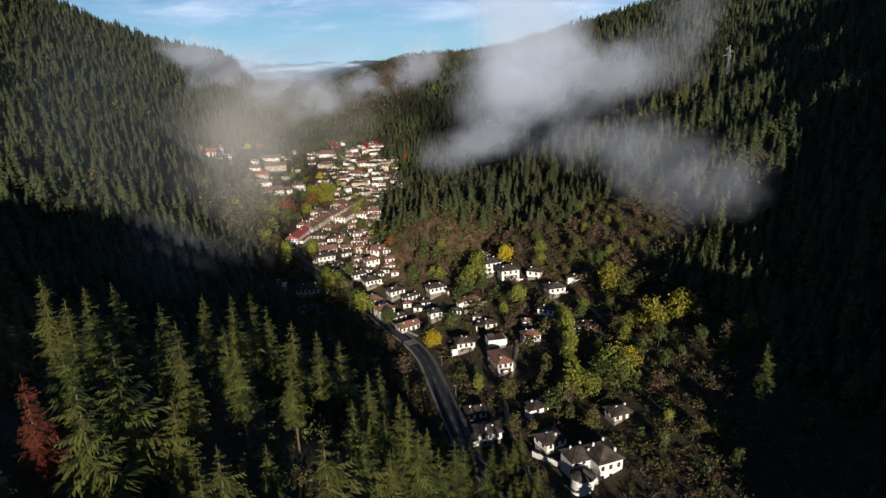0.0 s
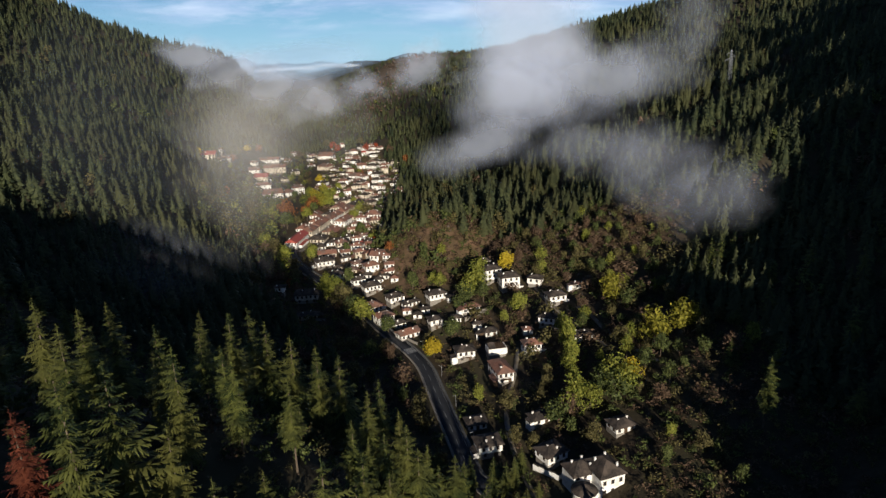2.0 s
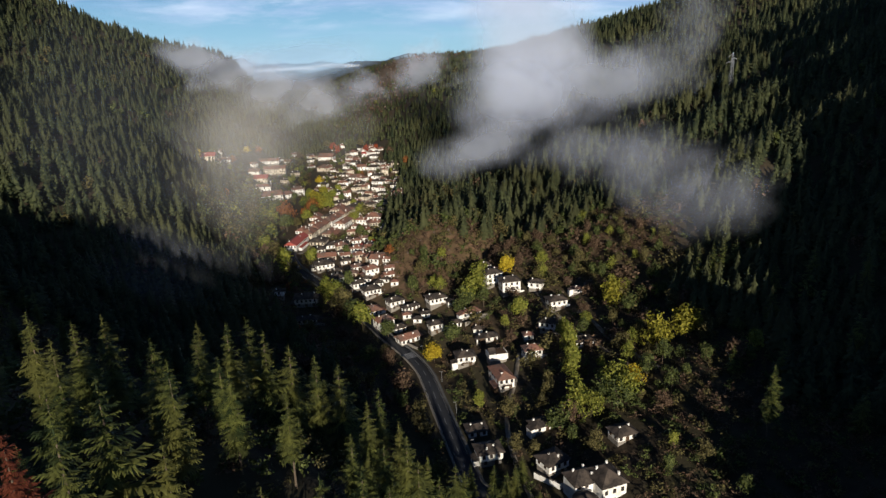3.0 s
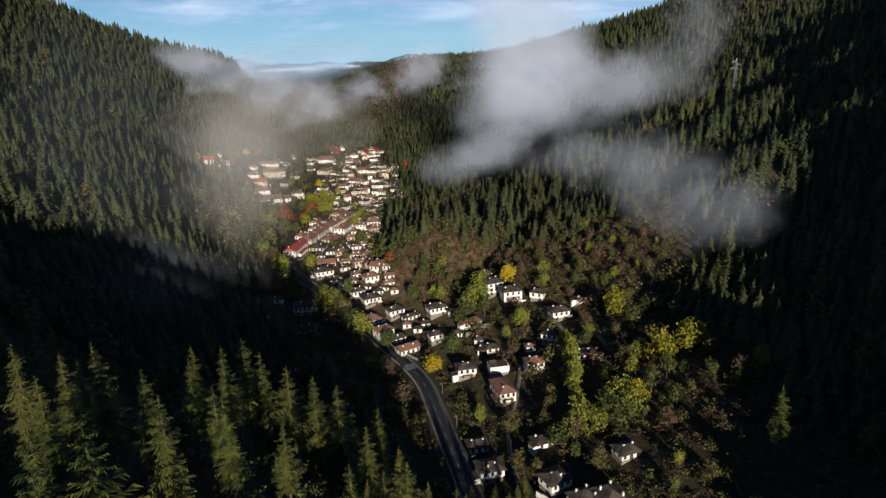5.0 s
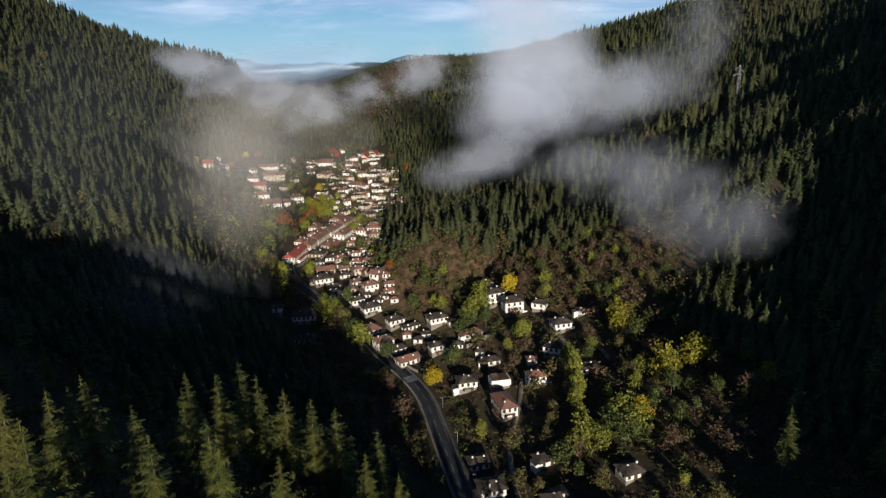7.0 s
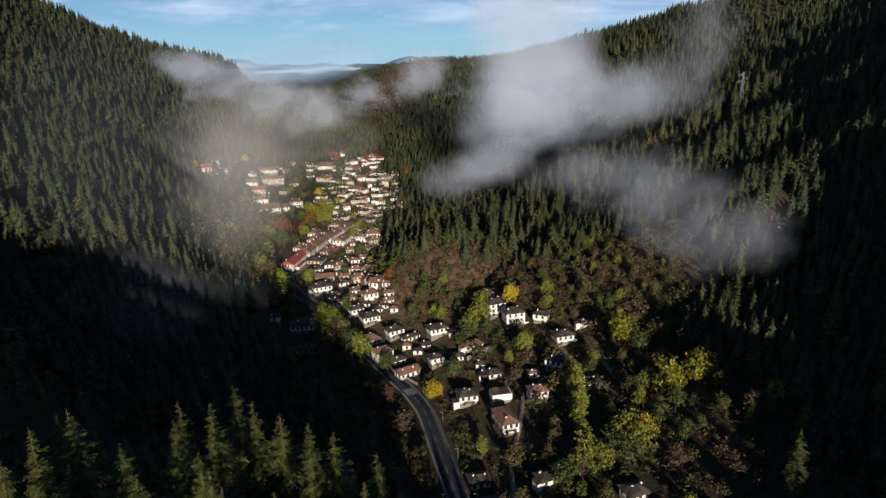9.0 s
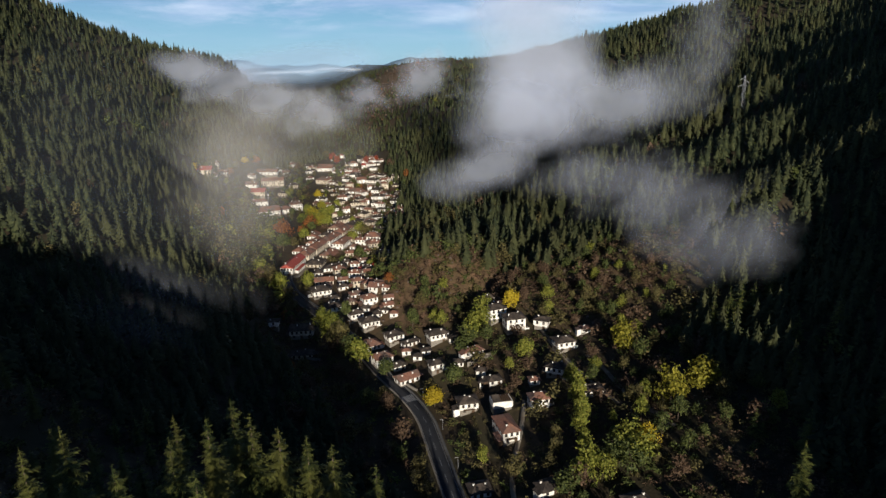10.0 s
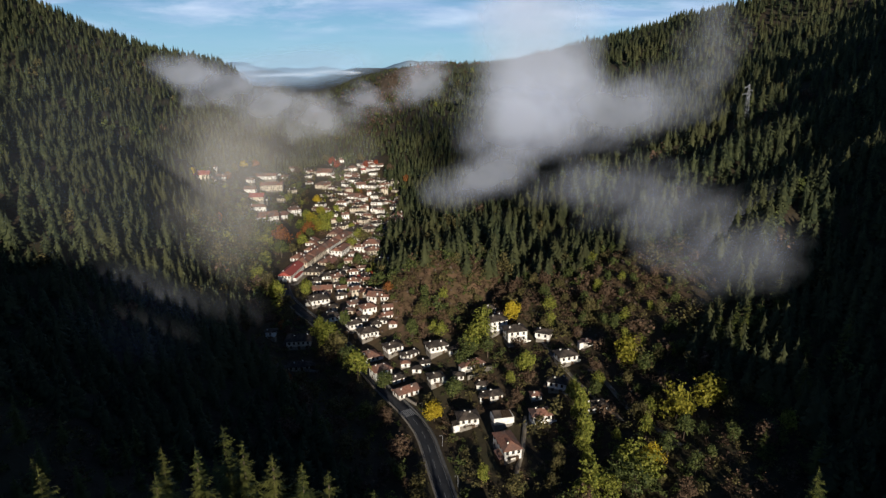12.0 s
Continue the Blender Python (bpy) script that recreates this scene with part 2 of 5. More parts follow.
def height(x, y):
    """The ground's height over the road."""
    x, y = np.asarray(x, float), np.asarray(y, float)
    ax = axis(y)
    # left side of the valley
    wl = np.interp(y, (0, 200, 260, 350, 400, 450, 600, 650, 800, 950, 1200), (7, 8, 14, 40, 20, 14, 24, 22, 62, 58, 22))
    dl = np.maximum(ax - wl - x, 0)
    steep = np.interp(y, (0, 150, 185, 240, 300, 360, 420, 520, 720, 950, 1250, 1420), (1.05, 1.05, 0.95, 0.5, 0.55, 0.88, 1.0, 0.82, 0.82, 0.85, 0.82, 1.35))
    left = steep * (0.86 * np.minimum(dl, 100) + np.interp(y, (500, 620, 1000), (0.74, 0.95, 1.05)) * np.maximum(dl - 100, 0)) * dl / (dl + 4)
    cap = np.interp(y, (-400, 60, 190, 330, 420, 800, 950, 1020, 1257, 1345, 1463, 1520, 1650, 4000), (125, 118, 108, 130, 280, 255, 228, 200, 172, 162, 152, 118, 45, 30))
    left = soft_min(left, cap, 22)
    # right side
    rs = np.where(y < 850, np.maximum(ax + 8, -45), ax + 30)
    rs = np.interp(y, (780, 950), (0, 1)) * (ax + 30) + np.interp(y, (780, 950), (1, 0)) * np.maximum(ax + 8, -45)
    u = np.maximum(x - rs, 0)
    # steepened down the valley, mostly out of view, to cast more shade
    near = np.interp(y, (-100, 40, 150, 210), (2.3, 1.9, 1.25, 1.0))
    right = 0.27 * np.minimum(u, 110) + 0.43 * near * np.maximum(u - 110, 0)
    right = soft_min(right, np.interp(y, (-600, 500, 900, 1250, 1350, 1450, 1600, 2600), (360, 340, 250, 188, 166, 152, 140, 92)) + 0 * x, 25)
    z = left + right * u / (u + 5)
    # mounds at (-35, 38) and (22, 72) are unseen, added for their shade
    z = z + 22 * bump(x, y, -26, 132, 34, 36) - 1 * bump(x, y, -75, 112, 26, 30) + 22 * bump(x, y, -8, 424, 34, 36) + 13 * bump(x, y, 2, 520, 26, 46) + 22 * bump(x, y, -35, 38, 55, 25) - 9 * bump(x, y, -170, 198, 55, 32) - 8 * bump(x, y, -125, 405, 26, 32)
    z = z + 15 * bump(x, y, -55, 86, 30, 24) - 24 * bump(x, y, -104, 170, 38, 36) + 22 * bump(x, y, 22, 72, 32, 35)
    z = z - 14 * bump(x, y, -275, 400, 60, 45) + 17 * bump(x, y, -215, 500, 60, 55)
    # unseen side ridge added behind to shade the slopes, and the gully beside the spur
    z = z + (np.interp(x, (84, 94, 104, 110, 117, 128, 138, 176, 215, 259, 312, 411, 480, 700), (0, 26, 42, 43, 40, 56, 72, 70, 71, 77, 82, 68, 48, 0))
             + np.clip((x - 125) / 30, 0, 1) * (6 * np.sin(x / 9) + 4 * np.sin(x / 3.7 + 1))) * np.exp(-((y - 55) / 48) ** 2)
    z = z - 9 * np.exp(-((x - 24 - (y - 382) * 0.76) / 11) ** 2) * np.interp(y, (360, 388, 465, 490), (0, 1, 1, 0))
    # hills that close the valley far off
    z = z + 32 * bump(x, y, 180, 2350, 560, 420) + 8 * bump(x, y, -110, 2150, 260, 220)
    z = z + 20 * bump(x, y, -130, 3300, 900, 420) + 70 * bump(x, y, -900, 3600, 500, 500)
    # side ridges and gullies of the right mountain
    z = z + 6.5 * np.sin(y / 14 - x / 40 + 0.7 * np.sin(x / 33)) * np.clip((u - 150) / 50, 0, 1) * np.interp(y, (220, 270, 560, 640), (0, 1, 1, 0))
    away = np.clip((np.maximum(dl, u) - 25) / 60, 0, 1)
    return z + 3.2 * away * wave(x, y)


def h1(x, y):
    return float(height(x, y))


def fast_mesh(name, v, f, mats, uv=None, slots=None):
    """A mesh from arrays of corners and triangles (or quads)."""
    me = bpy.data.meshes.new(name)
    k = f.shape[1]
    me.vertices.add(len(v))
    me.vertices.foreach_set("co", np.ascontiguousarray(v, np.float32).ravel())
    me.loops.add(f.size)
    me.loops.foreach_set("vertex_index", np.ascontiguousarray(f, np.int32).ravel())
    me.polygons.add(len(f))
    me.polygons.foreach_set("loop_start", np.arange(0, f.size, k, dtype=np.int32))
    for m in mats:
        me.materials.append(m)
    if slots is not None:
        me.polygons.foreach_set("material_index", np.ascontiguousarray(slots, np.int32))
    if uv is not None:
        me.uv_layers.new(name="UVMap").data.foreach_set("uv", np.ascontiguousarray(uv[f.ravel()], np.float32).ravel())
    me.update(calc_edges=True)
    return me


def grid_faces(nx, ny):
    i = np.arange(nx * ny).reshape(ny, nx)
    return np.stack([i[:-1, :-1], i[:-1, 1:], i[1:, 1:], i[1:, :-1]], -1).reshape(-1, 4)


gx = np.concatenate([np.arange(-3600, -620, 70), np.arange(-620, 620, 6), np.arange(620, 3600, 70)])
gy = np.concatenate([np.arange(-900, -60, 24), np.arange(-60, 1000, 7), np.arange(1000, 2000, 18), np.arange(2000, 4961, 60)])
GX, GY = np.meshgrid(gx, gy)
ground_mesh = fast_mesh("ground", np.stack([GX, GY, height(GX, GY)], -1).reshape(-1, 3), grid_faces(len(gx), len(gy)), [M_GROUND])
ground_mesh.polygons.foreach_set("use_smooth", np.ones(len(ground_mesh.polygons), bool))


def bareness(x, y):
    """How open the soil lies: the brown spur, the gardens, the slope above them and the far hillside."""
    b = 1.1 * bump(x, y, -2, 398, 42, 30) + 0.9 * bump(x, y, 40, 440, 40, 40) + bump(x, y, 98, 362, 32, 34) + bump(x, y, 246, 500, 22, 26)
    b = b + 1.3 * bump(x, y, -105, 1600, 85, 330) + 1.2 * bump(x, y, -50, 2050, 90, 240) + bump(x, y, 42, 682, 12, 22)
    b = b + 0.85 * np.clip(1 - np.abs(x - axis(y) - 45) / 60, 0, 1) * np.interp(y, (200, 340, 420, 900, 960), (0, 0.3, 1, 1, 0))
    return np.clip(b, 0, 1)


ground_mesh.attributes.new("bare", "FLOAT", "POINT").data.foreach_set("value", bareness(GX, GY).ravel().astype(np.float32))
ground = tagged(new("ground", ground_mesh), "brown and mossy floor of a steep wooded valley", "ground", kind="structure")


def ribbon(name, line, width, lift, mat, label, category="", thick=0.0, side=0.0, kind="structure"):
    """A strip that follows a line over the ground."""
    line = np.asarray(line, float)
    way = np.gradient(line, axis=0)
    way /= np.linalg.norm(way, axis=1)[:, None]
    nrm = np.stack([-way[:, 1], way[:, 0]], 1)
    mid = line + nrm * side
    z = height(mid[:, 0], mid[:, 1])
    z = np.convolve(np.pad(z, 3, mode="edge"), np.ones(7) / 7, "valid") + lift
    a, b = mid + nrm * width / 2, mid - nrm * width / 2
    rows = [np.column_stack([a, z - max(thick, 0.6)]), np.column_stack([a, z]), np.column_stack([b, z]), np.column_stack([b, z - max(thick, 0.6)])]
    v = np.stack(rows, 1).reshape(-1, 3)
    ob = new(name, fast_mesh(name, v, grid_faces(4, len(line)), [mat]))
    return tagged(ob, label, category, kind=kind)


ry = np.arange(150, 476, 2.5)
ROAD = np.column_stack([axis(ry) + 0.5 * np.maximum(0, 203 - ry), ry])
road = ribbon("road", ROAD, 6.2, 0.14, M_ASPHALT, "grey asphalt two-lane road along the river", "road")

# ---- small tools ----


def part(name, bm, mat, parent, label=""):
    me = bpy.data.meshes.new(name)
    bm.to_mesh(me)
    bm.free()
    me.materials.append(mat)
    ob = new(name, me)
    ob.parent = parent
    return tagged(ob, label)


def shared(name, me, parent, m=None, label=""):
    ob = new(name, me)
    ob.parent = parent
    if m is not None:
        ob.matrix_basis = m
    return tagged(ob, label)


def box(bm, x0, x1, y0, y1, z0, z1):
    v = [bm.verts.new((x, y, z)) for z in (z0, z1) for x, y in ((x0, y0), (x1, y0), (x1, y1), (x0, y1))]
    for q in ((3, 2, 1, 0), (4, 5, 6, 7), (0, 1, 5, 4), (1, 2, 6, 5), (2, 3, 7, 6), (3, 0, 4, 7)):
        bm.faces.new([v[k] for k in q])
    return v


def box_mesh(name, mat, *boxes):
    bm = bmesh.new()
    for b in boxes:
        box(bm, *b)
    me = bpy.data.meshes.new(name)
    bm.to_mesh(me)
    bm.free()
    me.materials.append(mat)
    return me


# ---- houses ----
WINDOW = box_mesh("window", M_TIMBER, (-0.55, 0.55, -0.07, 0.0, -0.75, -0.63), (-0.55, 0.55, -0.07, 0.0, 0.63, 0.75), (-0.55, -0.44, -0.07, 0.0, -0.63, 0.63),
                  (0.44, 0.55, -0.07, 0.0, -0.63, 0.63), (-0.05, 0.05, -0.06, 0.0, -0.63, 0.63))
PANE = box_mesh("pane", M_GLASS, (-0.44, 0.44, -0.03, -0.005, -0.63, 0.63))
DOOR = box_mesh("door", M_TIMBER, (-0.55, 0.55, -0.06, 0.0, 0.0, 2.05), (-0.66, -0.55, -0.09, 0.0, 0.0, 2.16), (0.55, 0.66, -0.09, 0.0, 0.0, 2.16), (-0.66, 0.66, -0.09, 0.0, 2.16, 2.27))
CHIMNEY = box_mesh("chimney", M_PLASTER, (-0.3, 0.3, -0.25, 0.25, -1.4, 0.75), (-0.27, -0.18, -0.22, 0.22, 0.75, 0.98), (0.18, 0.27, -0.22, 0.22, 0.75, 0.98))
CHIMNEY_CAP = box_mesh("cap", M_SLATE, (-0.42, 0.42, -0.36, 0.36, 0.98, 1.06), (-0.22, 0.22, -0.2, 0.2, 1.06, 1.14))
ROOFS = {"slate": (M_SLATE, "dark stone-slate"), "tile": (M_TILE, "brown clay-tile"), "red": (M_RED, "red sheet-metal")}
house_spots = []


def roof_mesh(w, d, z, rise, over, thick, gable):
    """A hipped (or gabled) roof with wide eaves."""
    bm = bmesh.new()
    X, Y = w / 2 + over, d / 2 + over
    long_x = X >= Y
    run = 0.0 if gable else min(X, Y) * 0.92
    a = (X - run, 0) if long_x else (0, Y - run)
    low = [bm.verts.new((sx * X, sy * Y, z)) for sx, sy in ((-1, -1), (1, -1), (1, 1), (-1, 1))]
    eave = [bm.verts.new((sx * X, sy * Y, z + thick)) for sx, sy in ((-1, -1), (1, -1), (1, 1), (-1, 1))]
    r0, r1 = bm.verts.new((-a[0], -a[1], z + rise)), bm.verts.new((a[0], a[1], z + rise))
    bm.faces.new(low[::-1])
    for k in range(4):
        bm.faces.new((low[k], low[(k + 1) % 4], eave[(k + 1) % 4], eave[k]))
    if long_x:
        bm.faces.new((eave[0], eave[1], r1, r0)), bm.faces.new((eave[1], eave[2], r1)), bm.faces.new((eave[2], eave[3], r0, r1)), bm.faces.new((eave[3], eave[0], r0))
    else:
        bm.faces.new((eave[0], eave[1], r0)), bm.faces.new((eave[1], eave[2], r1, r0)), bm.faces.new((eave[2], eave[3], r1)), bm.faces.new((eave[3], eave[0], r0, r1))
    return bm


def lean_to(home, w, d, side, mat, rnd):
    """A low shed against one end of a house."""
    deep, z0, z1 = rnd.uniform(0.45, 0.75) * d, rnd.uniform(1.9, 2.2), rnd.uniform(2.4, 2.8)
    wide = rnd.uniform(1.8, 2.8)
    bm = bmesh.new()
    x0, x1 = (w / 2, w / 2 + wide) if side > 0 else (-w / 2 - wide, -w / 2)
    y0 = -d / 2 + rnd.uniform(0, 0.2) * d
    box(bm, x0, x1, y0, y0 + deep, -1.6, z0)
    shed = part("lean_to", bm, M_TIMBER if rnd.random() < 0.5 else M_PLASTER, home, "low shed with a sloping roof")
    bm = bmesh.new()
    v = box(bm, x0 - 0.3 * (side < 0), x1 + 0.3 * (side > 0), y0 - 0.3, y0 + deep + 0.3, z0, z0 + 0.14)
    for c in v:
        if (c.co.x > (x0 + x1) / 2) != (side > 0):
            c.co.z += z1 - z0
    part("shed_roof", bm, mat, shed)


def balcony(home, w, d, out, z):
    """A timber balcony under the eaves: floor, rail and posts."""
    bm = bmesh.new()
    box(bm, -w * 0.3, w * 0.3, -d / 2 - out - 1.0, -d / 2 - out, z - 0.12, z)
    deck = part("balcony", bm, M_TIMBER, home, "dark timber balcony")
    bm = bmesh.new()
    box(bm, -w * 0.3, w * 0.3, -d / 2 - out - 1.0, -d / 2 - out - 0.92, z + 0.82, z + 0.92)
    for k in range(9):
        px = -w * 0.3 + 0.04 + k * (w * 0.6 - 0.08) / 8
        box(bm, px - 0.03, px + 0.03, -d / 2 - out - 0.98, -d / 2 - out - 0.93, z, z + 0.82)
    part("railing", bm, M_TIMBER, deck)


def house(x, y, yaw, w, d, floors, roof, label="", wall=None, ruin=False):
    """A village house: stone foot, plastered storeys, hipped roof, chimneys, windows and a door."""
    rnd = random.Random(int(x * 13 + y * 7 + w * 31))
    near = y < 400
    c, s = math.cos(radians(yaw)), math.sin(radians(yaw))
    feet = [h1(x + c * i * w / 2 - s * j * d / 2, y + s * i * w / 2 + c * j * d / 2) for i in (-1, 0, 1) for j in (-1, 0, 1)]
    z = sum(feet[0:9:3]) / 3 * 0.85 + sum(feet) / 9 * 0.15
    house_spots.append((x, y, max(w, d) * 0.62))
    mat, word = ROOFS[roof]
    top = 2.5 * floors + 0.2
    home = tagged(new("house"), label or f"white plastered village house with a {word} roof, {('one storey', 'two storeys', 'three storeys')[floors - 1]}", "house", "village houses")
    home.matrix_basis = pose(x, y, z, 0, 0, yaw)
    bm = bmesh.new()
    box(bm, -w / 2, w / 2, -d / 2, d / 2, min(feet) - z - 1.2, 0.5 if floors == 1 else (1.0 if roof != "slate" else 1.9))
    part("stone_foot", bm, M_STONE, home, "grey rubble stone foot")
    bm = bmesh.new()
    foot = 0.5 if floors == 1 else (1.0 if roof != "slate" else 1.9)
    if floors > 1 and roof == "slate":
        box(bm, -w / 2 + 0.05, w / 2 - 0.05, -d / 2 + 0.05, d / 2 - 0.05, foot, 2.55)
        box(bm, -w / 2 - 0.35, w / 2 + 0.35, -d / 2 - 0.5, d / 2, 2.55, top)
        out, aside = 0.5, 0.35
    else:
        box(bm, -w / 2 + 0.04, w / 2 - 0.04, -d / 2 + 0.04, d / 2 - 0.04, foot, top)
        out, aside = -0.04, -0.04
    cream = rnd.random() < (0.08 if near else 0.28)
    part("wall", bm, wall or (M_CREAM if cream else M_PLASTER), home)
    over = 0.75 if roof == "slate" else 0.5
    rise = min(w, d) * (0.25 if roof == "slate" else 0.27) + 0.3
    if ruin:
        bm = bmesh.new()
        for k in range(9):
            px = -w / 2 + (k + 0.5) * w / 9
            for sy in (-1, 1):
                v = box(bm, px - 0.08, px + 0.08, 0 if sy > 0 else -d / 2 - 0.4, d / 2 + 0.4 if sy > 0 else 0, top, top + 0.16)
                for c in v:
                    c.co.z += rise * (1 - abs(c.co.y) / (d / 2 + 0.4)) - 0.05 * (k % 3)
        part("rafters", bm, M_TIMBER, home, "bare weathered rafters")
        # dark sheet over the solid walls, standing for the shaded inside
        bm = bmesh.new()
        box(bm, -w / 2 + 0.1, w / 2 - 0.1, -d / 2 - 0.2, d / 2 - 0.15, top, top + 0.05)
        part("dark_inside", bm, M_TIMBER, home, "dark sheet standing for the shaded inside")
        bm = bmesh.new()
        v = box(bm, -w / 2 - 0.3, -w * 0.12, -d / 2 - 0.5, 0, top + 0.2, top + 0.3)
        for c in v:
            c.co.z += rise * (1 - abs(c.co.y) / (d / 2 + 0.5))
        part("roof", bm, mat, home, "remains of the slate roof")
        return home
    gabled = roof == "red" or (roof == "tile" and rnd.random() < 0.3)
    bm = roof_mesh(w + max(aside, 0) * 2, d + max(out, 0), top, rise, over, 0.2, gabled)
    for c in bm.verts:
        if c.co.z > top + 0.1:
            c.co += Vector((rnd.uniform(-0.15, 0.15), rnd.uniform(-0.15, 0.15), rnd.uniform(-0.14, 0.08)))
    part("roof", bm, mat, home, f"{word} roof")
    if gabled and roof != "red":
        X, Y = w / 2 - 0.04, d / 2 - 0.04
        for s in (-1, 1):
            bm = bmesh.new()
            if w + max(aside, 0) * 2 >= d + max(out, 0):
                tri = [(s * X, -Y, top), (s * X, Y, top), (s * X, 0, top + rise * 0.8), (s * (X - 0.3), -Y, top), (s * (X - 0.3), Y, top), (s * (X - 0.3), 0, top + rise * 0.8)]
            else:
                tri = [(-X, s * Y, top), (X, s * Y, top), (0, s * Y, top + rise * 0.8), (-X, s * (Y - 0.3), top), (X, s * (Y - 0.3), top), (0, s * (Y - 0.3), top + rise * 0.8)]
            q = [bm.verts.new(c) for c in tri]
            bm.faces.new(q[:3]), bm.faces.new(q[3:]), bm.faces.new((q[0], q[1], q[4], q[3])), bm.faces.new((q[1], q[2], q[5], q[4])), bm.faces.new((q[2], q[0], q[3], q[5]))
            part("gable", bm, M_PLASTER, home)
    if y < 640 and rnd.random() < 0.5:
        lean_to(home, w, d, rnd.choice((-1, 1)), mat, rnd)
    if floors > 1 and y < 480 and rnd.random() < 0.35:
        balcony(home, w, d, max(out, 0), 2.6)
    for k in range(1 if w < 7 else 2):
        px, py = (0.12 + 0.24 * rnd.random()) * w * (1 if k else -1), rnd.uniform(-0.34, 0.34) * d
        if w < 5.5 and k == 0 and rnd.random() < 0.5:
            continue
        ch = shared("chimney", CHIMNEY, home, pose(px, py, top + rise * 0.62), "white plastered chimney")
        shared("cap", CHIMNEY_CAP, ch)
    # windows
    for f in range(floors):
        zw = f * 2.5 + 1.6
        upper = f > 0 or floors == 1
        o, a = (out, aside) if f > 0 else (-0.04, -0.04)
        if f == 0 and floors > 1 and roof == "slate":
            o, a = -0.0, -0.0
        n = max(1, int(w / (2.3 if upper else 3.2)))
        for k in range(n):
            if f == 0 and k == n // 2 and w > 6:
                shared("door", DOOR, home, pose((k + 0.5) * w / n - w / 2, -d / 2 - o, 0.05))
                continue
            if (not upper or y > 620) and rnd.random() < 0.35:
                continue
            shared("pane", PANE, shared("window", WINDOW, home, pose((k + 0.5) * w / n - w / 2, -d / 2 - o, zw)))
        n = max(1, int(d / (2.6 if upper else 4)))
        if y > 620:
            n = min(n, 3)
        for k in range(n):
            py = (k + 0.5) * d / n - d / 2
            for sgn in (-1, 1):
                if (not upper and rnd.random() < 0.4) or (y > 620 and (sgn * (x + 5) > 0 or rnd.random() < 0.5)):
                    continue
                shared("pane", PANE, shared("window", WINDOW, home, pose(sgn * (w / 2 + a), py, zw, 0, 0, 90 * sgn)))
    return home


def church(x, y, yaw):
    """An old walled church: a tall white block and a lower wing under heavy slate roofs, with a round apse in front."""
    z = h1(x, y)
    house_spots.append((x, y, 10.0))
    home = tagged(new("church"), "large white plastered church with heavy stone-slate roofs and a round apse", "church")
    home.matrix_basis = pose(x, y, z, 0, 0, yaw)
    for x0, x1, y0, y1, top, rise in ((0.5, 9.0, -4.2, 5.6, 6.6, 3.4), (-5.6, 2.4, 1.0, 8.2, 5.2, 3.0)):
        bm = bmesh.new()
        box(bm, x0, x1, y0, y1, -3.5, top)
        part("wall", bm, M_PLASTER, home)
        cx, cy = (x0 + x1) / 2, (y0 + y1) / 2
        bm = roof_mesh(x1 - x0, y1 - y0, top, rise, 0.6, 0.22, False)
        for c in bm.verts:
            c.co += Vector((cx, cy, 0.08 * math.sin(c.co.x * 3 + c.co.y)))
        roof = part("roof", bm, M_SLATE, home, "heavy dark stone-slate roof")
        for px, py in ((0.24, 0.3), (-0.26, 0.18), (0.3, -0.3)):
            ch = shared("chimney", CHIMNEY, roof, pose(cx + px * (x1 - x0), cy + py * (y1 - y0), top + rise * 0.62), "white plastered chimney")
        for k in range(3):
            for zw in (1.4, 4.6):
                if (k + int(zw)) % 3 == 0 and zw < 2:
                    continue
                shared("pane", PANE, shared("window", WINDOW, home, pose(x0 + (k + 0.5) * (x1 - x0) / 3, y0, zw)))
        for k in range(2):
            shared("pane", PANE, shared("window", WINDOW, home, pose(x1, y0 + (k + 0.5) * (y1 - y0) / 2, 4.4, 0, 0, 90)))
    bm = bmesh.new()
    bmesh.ops.create_cone(bm, cap_ends=True, segments=26, radius1=3.7, radius2=3.4, depth=7.2, matrix=Matrix.Translation((-4.6, -3.2, 0.1)))
    part("apse_wall", bm, M_PLASTER, home, "round white apse wall")
    bm = bmesh.new()
    bmesh.ops.create_cone(bm, cap_ends=True, segments=26, radius1=4.1, radius2=0.2, depth=2.1, matrix=Matrix.Translation((-4.6, -3.2, 4.75)))
    part("apse_roof", bm, M_SLATE, home, "dark slate cone roof")
    bm = bmesh.new()
    box(bm, -2.6, 0.6, -4.9, -4.4, -3.5, 2.4)
    part("yard_wall", bm, M_PLASTER, home, "white yard wall")
    shared("door", DOOR, home, pose(-1.2, 1.0, 0.05))


church(43.5, 187.5, 18)
# houses by the near lane
house(34, 204, 28, 7.5, 6.4, 2, "slate")
house(34, 227, 22, 6.6, 5.3, 1, "slate")
house(59, 210, 18, 7.4, 5.9, 1, "slate")
house(14, 216, 12, 7.8, 6.2, 2, "slate")
house(11, 233, 12, 7.1, 5.7, 1, "slate")
house(24, 263, 14, 6.9, 12.8, 2, "tile")
house(24, 281, 10, 7.9, 5.5, 2, "slate", "roofless white house with bare rafters and broken slates", ruin=True)
house(10, 286, 10, 7.6, 6.1, 2, "slate")
house(39, 276, 8, 7.8, 5.8, 2, "tile")
house(40, 293, 5, 4.5, 3.6, 1, "tile")
house(50, 296, -22, 7, 5.6, 2, "slate")
house(57, 314, 14, 8, 6.4, 2, "slate")
house(61, 276, 10, 8.3, 5.8, 1, "slate")
house(37, 339, 12, 9.1, 7.3, 3, "slate")
house(29, 352, 20, 8.4, 6.7, 3, "slate")
